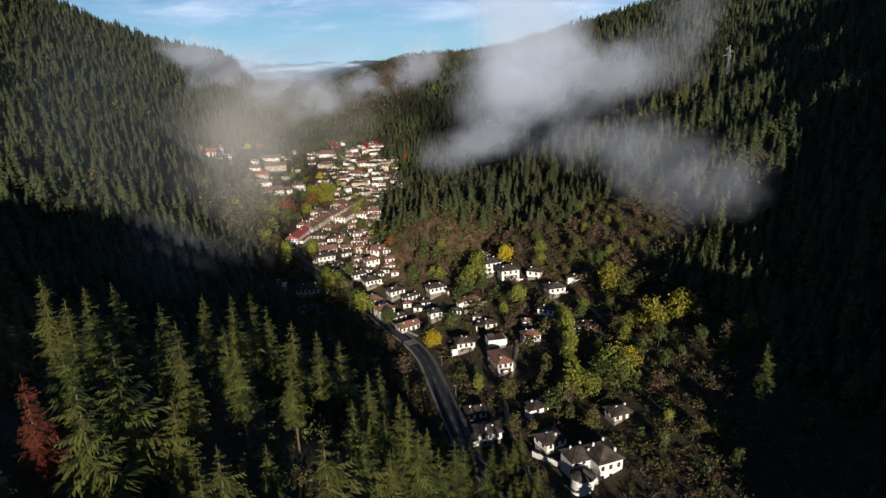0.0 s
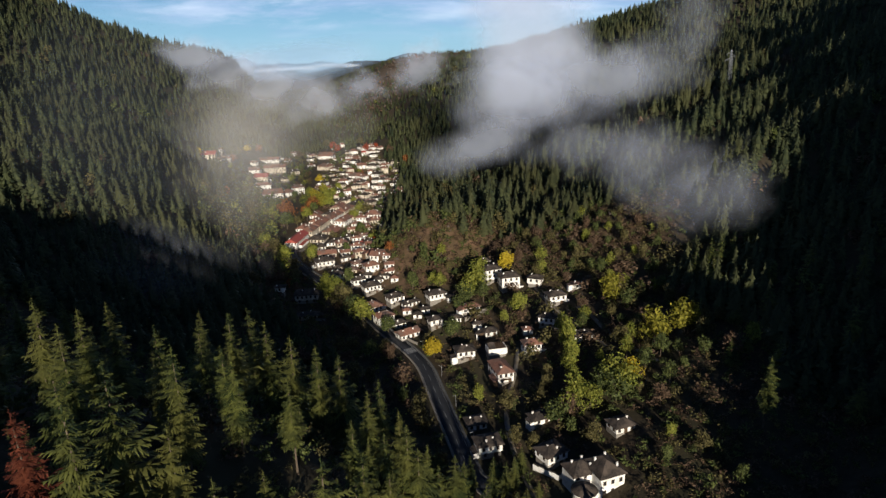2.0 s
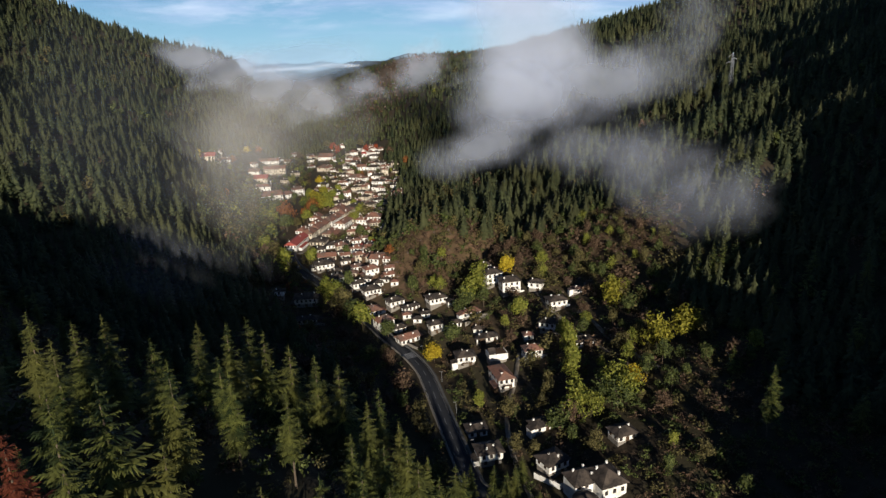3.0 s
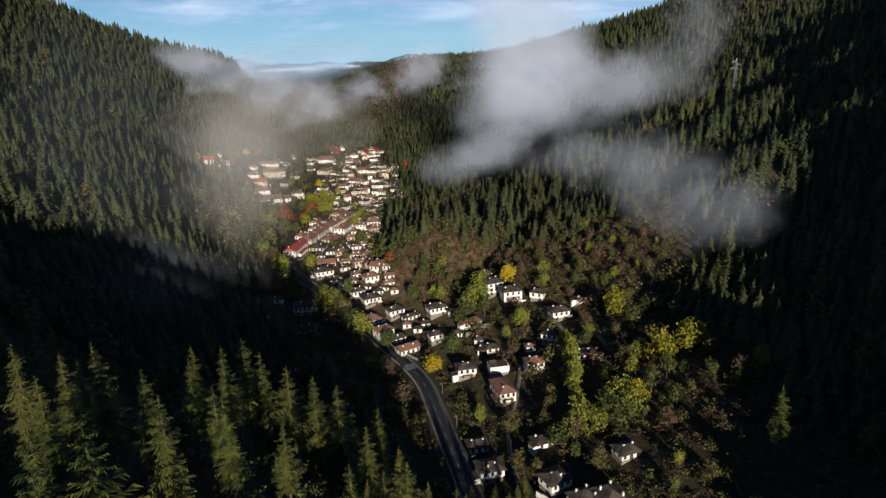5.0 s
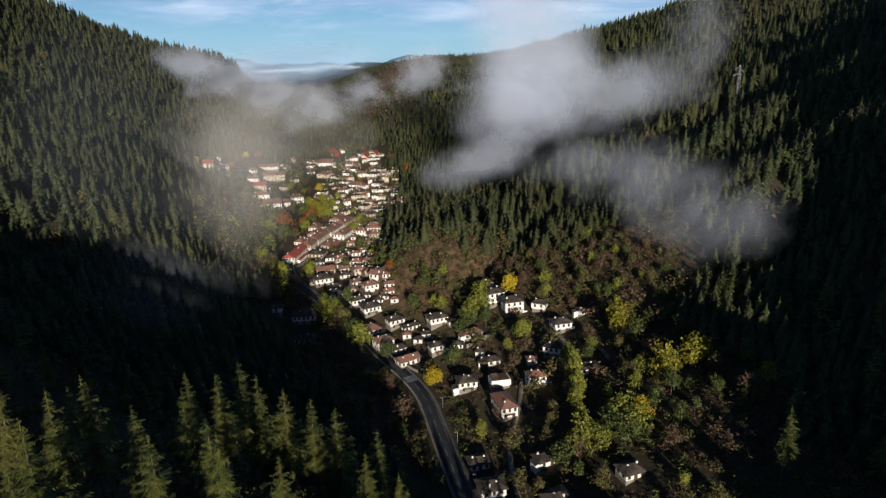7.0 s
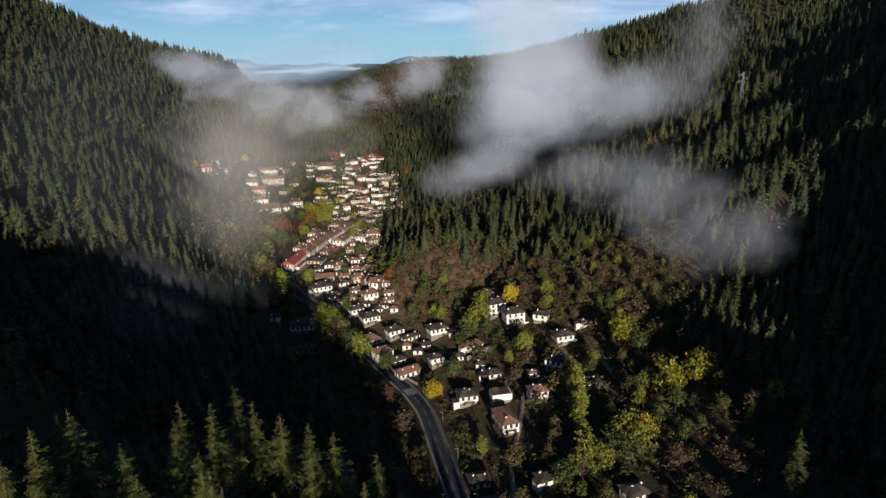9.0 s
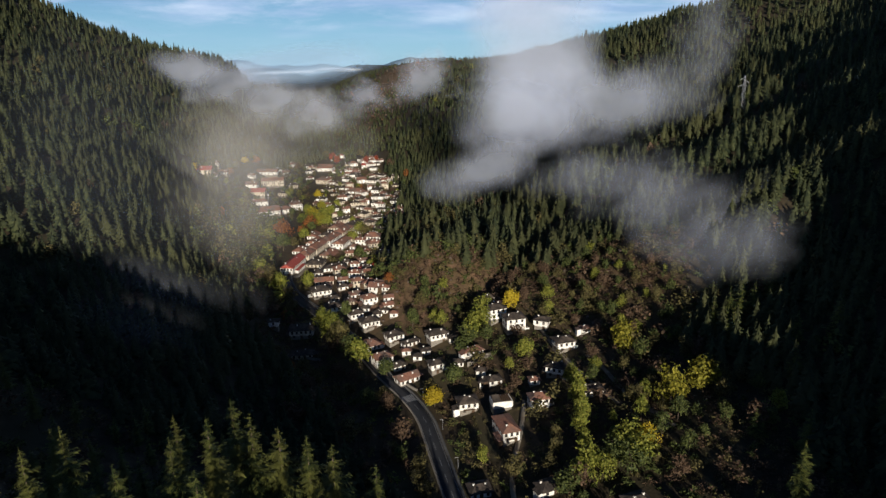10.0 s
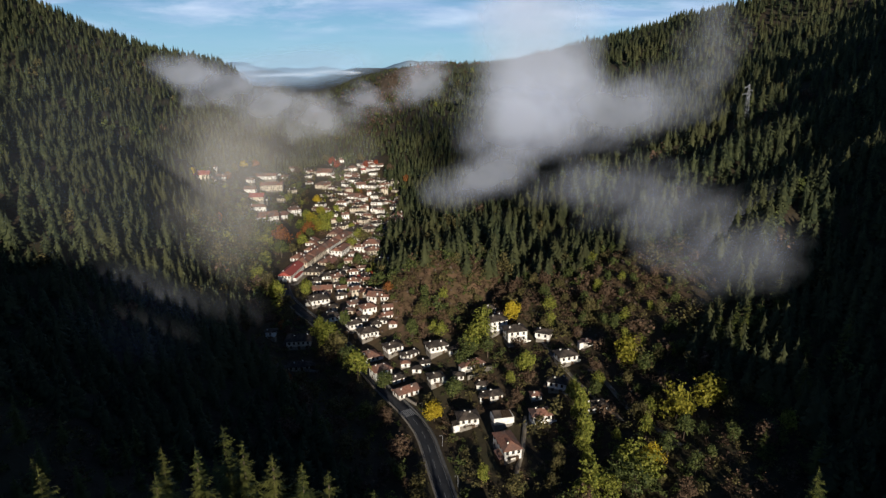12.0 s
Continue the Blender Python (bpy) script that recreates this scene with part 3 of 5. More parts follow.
house(27, 374, 30, 6.6, 5.3, 1, "slate")
house(31, 363, 10, 5.2, 4.2, 1, "tile")
house(51, 337, -25, 6.4, 5.2, 2, "slate")
house(70, 326, 10, 4.5, 3.6, 1, "tile")
house(-2, 346, 22, 9.4, 6.6, 2, "slate")
house(6, 342, 15, 4.5, 3.6, 1, "slate")
house(-25, 355, 28, 8, 6.4, 2, "slate")
house(-16, 348, 34, 9.6, 3.8, 1, "slate")
house(15, 326, 20, 9.8, 5.9, 1, "tile")
house(-3, 320, 20, 6.1, 4.9, 2, "slate")
house(23, 300, 15, 6.1, 4.9, 1, "slate")
house(19, 300, -10, 4.7, 3.8, 1, "slate")
# houses along the road
house(-17, 316, 32, 10.6, 6.3, 1, "tile")
house(-30, 334, 30, 9.1, 7.3, 2, "tile")
house(-22, 329, 30, 6.3, 5.1, 1, "slate")
house(-39, 353, 24, 12, 8.4, 1, "tile")
house(-40, 375, 25, 9.2, 7.4, 2, "slate")
house(-49, 387, 28, 7.1, 5.7, 2, "slate")
house(-64, 400, 26, 8.1, 6.5, 2, "slate")
house(-76, 431, 22, 11, 8.8, 2, "slate")
house(-66, 420, 20, 5.7, 4.6, 1, "slate")
house(-83, 432, 20, 4.5, 3.6, 1, "slate")
house(-77, 371, 4, 12.4, 8.7, 2, "slate")
house(-93, 374, 0, 4.5, 3.6, 2, "slate")
house(-72, 344, 4, 10.8, 5.4, 1, "slate")
# houses of the main street
house(-105.5, 488, -9, 9.5, 27, 2, "red")
house(-100, 513, -12, 9.5, 15, 2, "tile")
house(-95.5, 533, -14, 9.5, 22, 2, "tile")
house(-88, 557, -17, 10, 24, 2, "tile")
house(-80.5, 582, -17, 9.5, 22, 2, "tile")
house(-73, 606, -17, 9.5, 22, 2, "slate")
house(-108, 530, -14, 8, 14, 1, "tile")
house(-101, 553, -16, 8.5, 14, 1, "tile")
house(-93, 579, -17, 8.5, 14, 1, "slate")
house(-84, 520, -15, 9, 16, 1, "tile")
house(-77, 543, -16, 9, 16, 2, "tile")
house(-70, 566, -16, 8.5, 15, 1, "tile")
house(-88, 594, -8, 9.9, 15.3, 2, "tile")
house(-105, 574, -8, 8.5, 11.9, 1, "tile")
house(-90, 496, -8, 11.4, 11.9, 1, "slate")
house(-74, 486, 8, 15.3, 9.2, 1, "slate")
house(-86, 474, 8, 8.3, 6.7, 1, "slate")
house(-78, 456, 10, 12.7, 7.6, 1, "tile")
house(-68, 520, 5, 6.5, 5.2, 1, "tile")
house(-60, 485, 11, 6.4, 5.1, 2, "tile")
house(-47, 457, 8, 7.1, 5.6, 2, "tile")
house(-53, 438, 25, 7.5, 6, 2, "tile")
house(-52, 418, 24, 7.7, 6.2, 1, "tile")
house(-42, 401, 26, 8.7, 6.9, 2, "tile")
house(-30, 396, 10, 5.9, 4.7, 1, "tile")
house(-30, 389, 20, 5.8, 4.6, 1, "tile")
house(-44, 396, -5, 5.3, 4.2, 1, "slate")
house(-41, 498, 6, 5.7, 5.7, 3, "slate")
house(-64, 470, 3, 6.5, 5.2, 1, "tile")
house(-63, 440, 18, 6.8, 5.4, 1, "slate")
house(-65, 455, 18, 6.3, 5, 1, "tile")
house(-37, 419, -11, 5.6, 4.5, 1, "tile")
house(-32, 407, -8, 4.7, 3.8, 1, "tile")
house(-68, 465, -14, 5.7, 4.5, 1, "slate")
house(-55, 410, 1, 6.2, 5, 1, "tile")
house(-32, 387, -15, 5.7, 4.6, 1, "slate")
house(-26, 379, 1, 4.5, 3.6, 1, "tile")
house(-36, 385, 9, 5.1, 4.1, 1, "slate")
house(-67, 498, -5, 6.2, 4.9, 1, "slate")
house(-56, 500, 10, 6.2, 4.9, 1, "tile")
house(-56, 477, 6, 5.8, 4.7, 1, "red")
house(-66, 538, -6, 6.8, 5.4, 1, "tile")
house(-74, 445, -0, 5.4, 4.3, 1, "tile")
house(-12, 334, -5, 4.5, 3.6, 1, "slate")
house(-8, 337, 10, 4.5, 3.6, 1, "slate")
house(8, 320, 1, 4.6, 3.7, 1, "slate")
house(18, 309, -10, 4.5, 3.6, 1, "slate")
house(-18, 341, 5, 4.5, 3.6, 1, "tile")
# the upper rows of houses
house(-89, 619, 20, 11.6, 9.2, 2, "slate")
house(-62, 549, -8, 7.9, 6.3, 2, "tile")
house(-53, 559, -1, 13.1, 10.5, 2, "tile")
house(-50, 538, 20, 11.5, 9.2, 2, "tile")
house(-60, 591, 36, 10.9, 8.7, 1, "tile")
house(-49, 580, 22, 9.5, 7.6, 2, "slate")
house(-39, 551, 18, 6.9, 5.6, 1, "slate")
house(-61, 619, -8, 11.5, 9.2, 1, "tile")
house(-54, 637, 21, 9.5, 7.6, 1, "slate")
house(-42, 634, 9, 6.6, 8.2, 1, "slate")
house(-54, 524, 9, 6.5, 5.2, 1, "tile")
house(-45, 517, 5, 5.5, 4.4, 1, "slate")
house(-40, 696, -4, 8.7, 10.9, 2, "slate")
house(-39, 747, -5, 8.3, 6.6, 1, "slate")
house(-27, 722, -26, 5.3, 6.7, 2, "slate")
house(-18, 716, -9, 6.6, 5.3, 1, "slate")
house(-71, 702, 8, 5.7, 7.2, 2, "tile")
house(-62, 689, 10, 5.6, 7, 2, "slate")
house(-76, 723, 7, 5.4, 6.7, 1, "tile")
house(-60, 721, -9, 12, 9.6, 2, "slate")
house(-64, 757, -9, 10.1, 12.6, 2, "slate")
house(-57, 780, 20, 8, 6.4, 3, "tile")
house(-89, 763, -16, 14.2, 11.3, 1, "tile")
house(-110, 784, 3, 9.5, 7.6, 1, "slate")
house(-124, 778, -23, 11.6, 9.3, 1, "slate")
house(-53, 669, 2, 7.4, 6, 1, "slate")
house(-45, 668, 24, 5.9, 7.4, 1, "slate")
house(-43, 605, -20, 6.3, 7.9, 1, "tile")
house(-66, 587, -16, 6.9, 8.7, 1, "tile")
house(-67, 619, -12, 8.1, 6.4, 1, "slate")
house(-46, 586, -15, 6.5, 5.2, 1, "tile")
house(-49, 731, 2, 8.1, 6.5, 1, "tile")
house(-66, 666, 27, 7.4, 5.9, 1, "tile")
house(-75, 679, -12, 7.6, 6.1, 1, "slate")
house(-58, 650, 20, 5.8, 7.2, 1, "tile")
house(-95, 741, 22, 6.6, 8.3, 1, "tile")
house(-112, 751, 19, 7.7, 6.2, 1, "slate")
# the far end of the village
house(-166, 923, -29, 9.5, 7.6, 2, "tile")
house(-146, 917, -6, 20.5, 16.4, 2, "tile")
house(-157, 853, -40, 6.4, 8, 1, "tile")
house(-135, 825, -24, 15.4, 12.3, 2, "tile")
house(-124, 819, 5, 7.7, 6.1, 1, "tile")
house(-111, 940, 15, 11.4, 9.1, 2, "tile")
house(-92, 917, 2, 9.4, 7.5, 2, "red")
house(-113, 856, 10, 7.2, 5.7, 1, "tile")
house(-100, 858, -8, 12, 9.6, 2, "slate")
house(-88, 821, 17, 11.4, 9.1, 2, "tile")
house(-74, 817, -17, 12.1, 9.7, 2, "slate")
house(-65, 857, -34, 10.3, 8.2, 1, "slate")
house(-61, 817, -7, 8.3, 6.7, 2, "tile")
house(-113, 812, -16, 9.1, 7.3, 1, "slate")
house(-124, 704, -8, 6.6, 5.3, 1, "tile")
house(-44, 795, -22, 7.1, 8.8, 1, "slate")
house(-80, 862, -33, 7.7, 9.6, 1, "tile")
house(-205, 976, 15, 7.4, 5.9, 1, "tile")
# hotel, school and the houses on the terrace
house(-194, 810, 6, 26, 11.9, 3, "tile")
house(-213, 862, 4, 26, 10.2, 2, "tile")
house(-194, 885, 4, 8.4, 6.7, 2, "tile")
house(-197, 729, 0, 11.8, 9.4, 2, "tile")
house(-185, 707, 4, 14.8, 11.8, 2, "red")
house(-171, 656, 8, 16.2, 8.1, 2, "tile")
house(-162, 639, 24, 26, 13.6, 2, "tile")
house(-150, 667, 24, 15.1, 10.2, 2, "tile")
house(-141, 679, 24, 11.5, 10.2, 3, "tile")
house(-218, 648, 8, 13.7, 11, 2, "red")
house(-235, 731, 8, 7.7, 6.2, 2, "tile")
house(-222, 714, 8, 8.9, 7.1, 1, "tile")
house(-213, 655, 8, 8.8, 7.1, 1, "tile")
# the close-set houses between them
house(-86, 945, -1, 8.6, 8.6, 2, "tile")
house(-83, 734, 18, 8.4, 5.8, 1, "tile")
house(-93, 842, 0, 8.4, 9.2, 2, "slate")
house(-165, 891, 29, 7.3, 5.5, 2, "slate")
house(-76, 919, 0, 9.1, 6.4, 1, "slate")
house(-103, 891, -25, 10.3, 8.1, 2, "tile")
house(-99, 951, -37, 10.1, 8.7, 2, "slate")
house(-73, 829, 41, 9.1, 9.4, 1, "tile")
house(-47, 827, 8, 8.4, 7, 2, "slate")
house(-120, 952, 9, 9.4, 8.2, 1, "slate")
house(-82, 719, -35, 7.4, 5.7, 1, "tile")
house(-100, 872, -34, 9.5, 7.1, 2, "tile")
house(-56, 822, -16, 7.1, 6.4, 2, "tile")
house(-84, 914, 46, 8.6, 8.6, 2, "tile")
house(-79, 893, 17, 10.4, 7.4, 2, "slate")
house(-178, 948, 10, 9.3, 8.3, 1, "slate")
house(-139, 1027, 13, 7.9, 10.1, 2, "tile")
house(-74, 777, 6, 5.1, 7.7, 2, "tile")
house(-99, 780, -28, 7.3, 5.4, 1, "tile")
house(-96, 939, 26, 7.5, 6.6, 2, "tile")
house(-56, 901, 13, 8.4, 5.7, 2, "tile")
house(-148, 1008, -32, 5.6, 8.3, 1, "tile")
house(-109, 865, -10, 7.5, 7.1, 2, "tile")
house(-132, 848, -11, 8.1, 6.3, 1, "tile")
house(-146, 1025, 24, 7.1, 6.1, 2, "slate")
house(-58, 890, -2, 9.7, 8.6, 2, "slate")
house(-112, 898, -22, 9.8, 7.1, 2, "tile")
house(-129, 900, -19, 10.4, 7.9, 1, "tile")
house(-100, 796, 27, 8.2, 6.3, 2, "tile")
house(-165, 913, 15, 7.9, 6.6, 1, "slate")
house(-72, 929, 32, 7.8, 6.5, 1, "tile")
house(-73, 867, -21, 9.4, 7.2, 1, "slate")
house(-107, 828, -25, 7.9, 6.6, 2, "slate")
house(-83, 932, 20, 8.5, 7.9, 2, "tile")
house(-77, 710, 20, 10.3, 10.3, 2, "slate")
house(-55, 683, -23, 8.2, 6.2, 2, "tile")
house(-40, 595, 7, 9.2, 6.2, 2, "slate")
house(-68, 642, -25, 8.1, 7.8, 2, "slate")
house(-82, 691, 3, 8, 6.1, 2, "slate")
house(-81, 625, 18, 7.9, 7.7, 2, "slate")
house(-120, 714, -18, 8.4, 8.4, 2, "slate")
house(-74, 692, -31, 7.5, 6.4, 2, "tile")
house(-41, 721, 19, 8.9, 6.6, 1, "tile")
house(-32, 565, -4, 7.8, 6.9, 2, "tile")
house(-33, 633, 3, 7, 9.6, 2, "tile")
house(-101, 669, 6, 9.5, 8.7, 2, "slate")
house(-45, 626, 3, 8.4, 6.2, 1, "slate")
house(-34, 708, 6, 8.9, 7.2, 1, "slate")
house(-99, 699, 17, 9.5, 7.2, 2, "slate")
house(-74, 622, -31, 7.5, 8.1, 2, "tile")
house(-99, 720, 11, 10.3, 8, 2, "tile")
house(-97, 729, -21, 9, 7.1, 2, "slate")
house(-56, 736, -9, 6.5, 9.1, 2, "tile")
house(-35, 656, -9, 7.9, 10, 2, "tile")
house(-78, 743, -40, 6.8, 8.8, 2, "tile")
house(-95, 644, -20, 5.1, 7.1, 2, "tile")
house(-60, 607, -27, 6.8, 7.7, 2, "slate")
house(-51, 547, -4, 7.8, 5.9, 1, "tile")
house(-112, 696, -18, 8.6, 6.4, 1, "tile")
house(-88, 663, 18, 7.1, 6.6, 2, "tile")
house(-65, 657, -14, 7.5, 5.1, 2, "tile")
house(-38, 412, -16, 8.4, 8, 2, "tile")
house(-48, 471, -13, 7.2, 6.2, 2, "slate")
house(-36, 513, -4, 10.1, 9.2, 2, "slate")
house(-33, 492, -7, 7.8, 5.1, 2, "slate")
house(-70, 474, 22, 8, 7.9, 2, "tile")
house(-51, 483, 3, 8.1, 7.6, 1, "tile")
house(-57, 462, -8, 7.9, 6.5, 2, "tile")
house(-43, 430, -8, 8.1, 7.7, 1, "tile")
house(-183, 721, -37, 7.2, 6.6, 1, "slate")
house(-169, 748, -17, 7.8, 5.2, 2, "slate")
house(-218, 806, -14, 7.4, 6.6, 2, "tile")
house(-210, 900, -32, 8.5, 10.5, 2, "slate")
house(-200, 953, -13, 7.1, 9.1, 2, "tile")
house(-197, 901, -14, 8.2, 5.5, 1, "slate")
house(-167, 795, 22, 9.2, 8.3, 2, "slate")

# ---- trees ----
rng = np.random.RandomState(11)


def conifer_arrays(seed, tall, wide, whorls, arms, steps, bare=0.12, droop=0.32):
    """The crown of a spruce: whorls of drooping boughs, each a comb of twigs, fuller to one side."""
    r = np.random.RandomState(seed)
    lop, lop_way = r.uniform(0.1, 0.3), r.uniform(0, 6.28)
    v, f = [], []
    for k in range(whorls):
        q = k / (whorls - 1)
        hz = tall * (bare + (1 - bare) * q ** 0.92)
        reach = wide * ((1 - q) ** 0.85) * (0.62 + 0.38 * min(1, (q + 0.02) * 6)) * r.uniform(0.62, 1.25) + 0.22
        n = max(4, int(arms * (0.6 + 0.4 * (1 - q))))
        a0 = r.uniform(0, 6.28)
        for j in range(n):
            if r.rand() < 0.12:
                continue
            an = a0 + 6.283 * j / n + r.uniform(-0.3, 0.3)
            ln = reach * r.uniform(0.55, 1.22) * (1 + lop * math.cos(an - lop_way))
            dx, dy = math.cos(an), math.sin(an)
            dr = droop * r.uniform(0.5, 1.6) * (1.15 - 0.9 * q)
            base_z = hz + r.uniform(-0.6, 0.6) * tall / whorls
            spine = []
            for i in range(steps + 1):
                u = i / steps
                spine.append((dx * ln * u, dy * ln * u, base_z - dr * ln * u * (1.5 - 0.8 * u) + r.uniform(-0.05, 0.05)))
            b = len(v)
            v += spine
            for i in range(steps):
                u = (i + 0.35) / steps
                wd = ln * (0.34 * (1 - u) + 0.12) * r.uniform(0.4, 1.45)
                p, nx_ = spine[i], spine[i + 1]
                mx, my, mz = nx_[0] + dx * wd * 0.5, nx_[1] + dy * wd * 0.5, nx_[2]
                v.append((mx - dy * wd, my + dx * wd, mz - wd * r.uniform(0.1, 0.9)))
                v.append((mx + dy * wd, my - dx * wd, mz - wd * r.uniform(0.1, 0.9)))
                f += [(b + i, b + i + 1, len(v) - 2), (b + i + 1, b + i, len(v) - 1)]
    b = len(v)
    v += [(0.08, 0, tall * 0.94), (-0.04, 0.07, tall * 0.94), (-0.04, -0.07, tall * 0.94), (0, 0, tall * 1.03)]
    f += [(b, b + 1, b + 3), (b + 1, b + 2, b + 3), (b + 2, b, b + 3)]
    return np.array(v), np.array(f)


def simple_conifer(seed, sprays, size=0.16, slim=0.2):
    """A far spruce of unit height: a dark inner cone under many drooping sprays of needles, with an uneven outline."""
    r = np.random.RandomState(seed)
    v, f = [], []
    n = 6
    v.append((0, 0, 0.97))
    for j in range(n):
        a = 6.283 * j / n + r.uniform(-0.3, 0.3)
        rr = slim * r.uniform(0.5, 0.72)
        v.append((rr * math.cos(a), rr * math.sin(a), 0.12 + r.uniform(-0.05, 0.05)))
    f += [(0, 1 + j, 1 + (j + 1) % n) for j in range(n)]
    side, skew = r.uniform(0, 6.28), r.uniform(0.05, 0.22)
    for k in range(sprays):
        q = (k + r.rand()) / sprays
        q = 1 - math.sqrt(1 - q * 0.985)
        a = k * 2.4 + r.uniform(-0.5, 0.5)
        hz = 0.1 + 0.87 * q
        reach = (slim * (1 - q) ** 0.72 + 0.012) * (1 + skew * math.cos(a - side)) * r.uniform(0.72, 1.22)
        dx, dy = math.cos(a), math.sin(a)
        w = size * (0.35 + 0.65 * (1 - q)) * r.uniform(0.45, 0.8)
        dip = reach * r.uniform(0.25, 0.7)
        i = len(v)
        v += [(dx * reach * 0.2, dy * reach * 0.2, hz + 0.04), (dx * reach * 0.7 - dy * w, dy * reach * 0.7 + dx * w, hz - dip * 0.8 - w * 0.35),
              (dx * reach * 1.12, dy * reach * 1.12, hz - dip * r.uniform(0.7, 1.1)), (dx * reach * 0.7 + dy * w, dy * reach * 0.7 - dx * w, hz - dip * 0.8 - w * 0.35)]
        f += [(i, i + 1, i + 2), (i, i + 2, i + 3)]
    return np.array(v), np.array(f)


def scatter(protos, spots, name, mats, label, category="forest", slots=None):
    """Many trees as one mesh. spots: rows of x, y, z, size across, size upright, turn, kind."""
    vs, fs, ss, base = [], [], [], 0
    kinds = spots[:, 6].astype(int)
    for k, (pv, pf) in enumerate(protos):
        s = spots[kinds == k]
        if not len(s):
            continue
        c, sn = np.cos(s[:, 5])[:, None], np.sin(s[:, 5])[:, None]
        X = (pv[None, :, 0] * c - pv[None, :, 1] * sn) * s[:, 3:4] + s[:, 0:1]
        Y = (pv[None, :, 0] * sn + pv[None, :, 1] * c) * s[:, 3:4] + s[:, 1:2]
        Z = pv[None, :, 2] * s[:, 4:5] + s[:, 2:3]
        vs.append(np.stack([X, Y, Z], -1).reshape(-1, 3))
        fs.append((pf[None] + (np.arange(len(s)) * len(pv))[:, None, None] + base).reshape(-1, 3))
        if slots is not None:
            ss.append(np.repeat(np.full(len(s), slots[k]), len(pf)))
        base += len(s) * len(pv)
    me = fast_mesh(name, np.concatenate(vs), np.concatenate(fs), mats, slots=np.concatenate(ss) if slots is not None else None)
    return tagged(new(name, me), label, category, kind="stuff")


def jittered(x0, x1, y0, y1, step, seed):
    r = np.random.RandomState(seed)
    X, Y = np.meshgrid(np.arange(x0, x1, step), np.arange(y0, y1, step))
    X = X + r.uniform(-0.48, 0.48, X.shape) * step + (np.arange(len(X)) % 2)[:, None] * step / 2
    Y = Y + r.uniform(-0.48, 0.48, Y.shape) * step
    return X.ravel(), Y.ravel()


def open_land(x, y):
    """True where no conifers stand: road, river, village, gardens and scrub."""
    ax = axis(y)
    wl = np.interp(y, (0, 190, 240, 330, 360, 400, 470, 560, 660, 700, 900, 960), (9, 10, 34, 60, 60, 30, 26, 48, 58, 100, 95, 20))
    wr = np.interp(y, (0, 150, 180, 240, 330, 380, 400, 425, 470, 520, 640, 700, 860, 930, 990), (14, 18, 70, 98, 130, 150, 96, 62, 64, 78, 90, 98, 88, 48, 10))
    gap = (x > ax - wl) & (x < ax + wr) & (y < 985)
    gap |= (np.hypot((x + 215) / 34, (y - 668) / 40) < 1)
    gap |= (np.hypot((x - 96) / 40, (y - 345) / 46) < 1)
    gap |= (np.hypot((x - 92) / 36, (y - 176) / 34) < 1) | (np.hypot((x - 80) / 40, (y - 235) / 40) < 1)
    gap |= np.hypot((x - 78) / 36, (y - 122) / 48) < 1
    return gap


# near conifers, each a thing of its own
near_kinds = []
for k, (tall, wide) in enumerate(((18, 2.8), (16, 3.2), (20, 2.6), (14, 3.1), (17.5, 2.3))):
    cv, cf = conifer_arrays(40 + k, tall, wide, int(tall * 1.5), 11, 6, (0.3, 0.18, 0.36, 0.14, 0.4)[k], 0.3)
    crown_me = fast_mesh("crown", cv, cf, [M_NEEDLE])
    bm = bmesh.new()
    bmesh.ops.create_cone(bm, cap_ends=True, segments=7, radius1=tall * 0.0125, radius2=0.06, depth=tall * 0.9 + 1.5, matrix=Matrix.Translation((0, 0, tall * 0.45 - 0.75)))
    trunk_me = bpy.data.meshes.new("trunk")
    bm.to_mesh(trunk_me)
    bm.free()
    trunk_me.materials.append(M_BARK)
    near_kinds.append((crown_me, trunk_me))


def conifer(x, y, kind, size, turn, label="olive-green spruce on the steep spur", rust=False):
    tree = tagged(new("spruce"), label, "conifer", "spruces of the steep spur")
    tree.matrix_basis = pose(x, y, h1(x, y) - 0.3, 0, 0, turn) @ Matrix.Diagonal((size, size, size, 1))
    crown_me, trunk_me = near_kinds[kind]
    if rust:
        crown_me = crown_me.copy()
        crown_me.materials[0] = M_RUST
    shared("trunk", trunk_me, tree)
    shared("crown", crown_me, tree)


# the tallest ones: place, and height of the tip
CREST = ((-61, 119.5, 98.2, 2), (-61.8, 129.7, 94.8, 0), (-50.2, 121.6, 93.6, 4), (-44.6, 114.3, 93.2, 0), (-53, 148.6, 85.2, 2), (-66, 117, 101, 4), (-48.3, 165.8, 78.4, 4), (-44.5, 165.4, 74.8, 1),
         (-47.2, 99.4, 98.4, 1), (-45.5, 87, 100, 1), (-57.7, 108.5, 99.9, 0), (-39.5, 168.6, 69.6, 3), (-49.5, 138, 87.2, 4), (-46.9, 148.2, 84.9, 2), (-43.8, 133, 84.2, 4), (-40.5, 128, 84.5, 0),
         (-42, 103, 86, 1), (-55, 101, 97, 1))
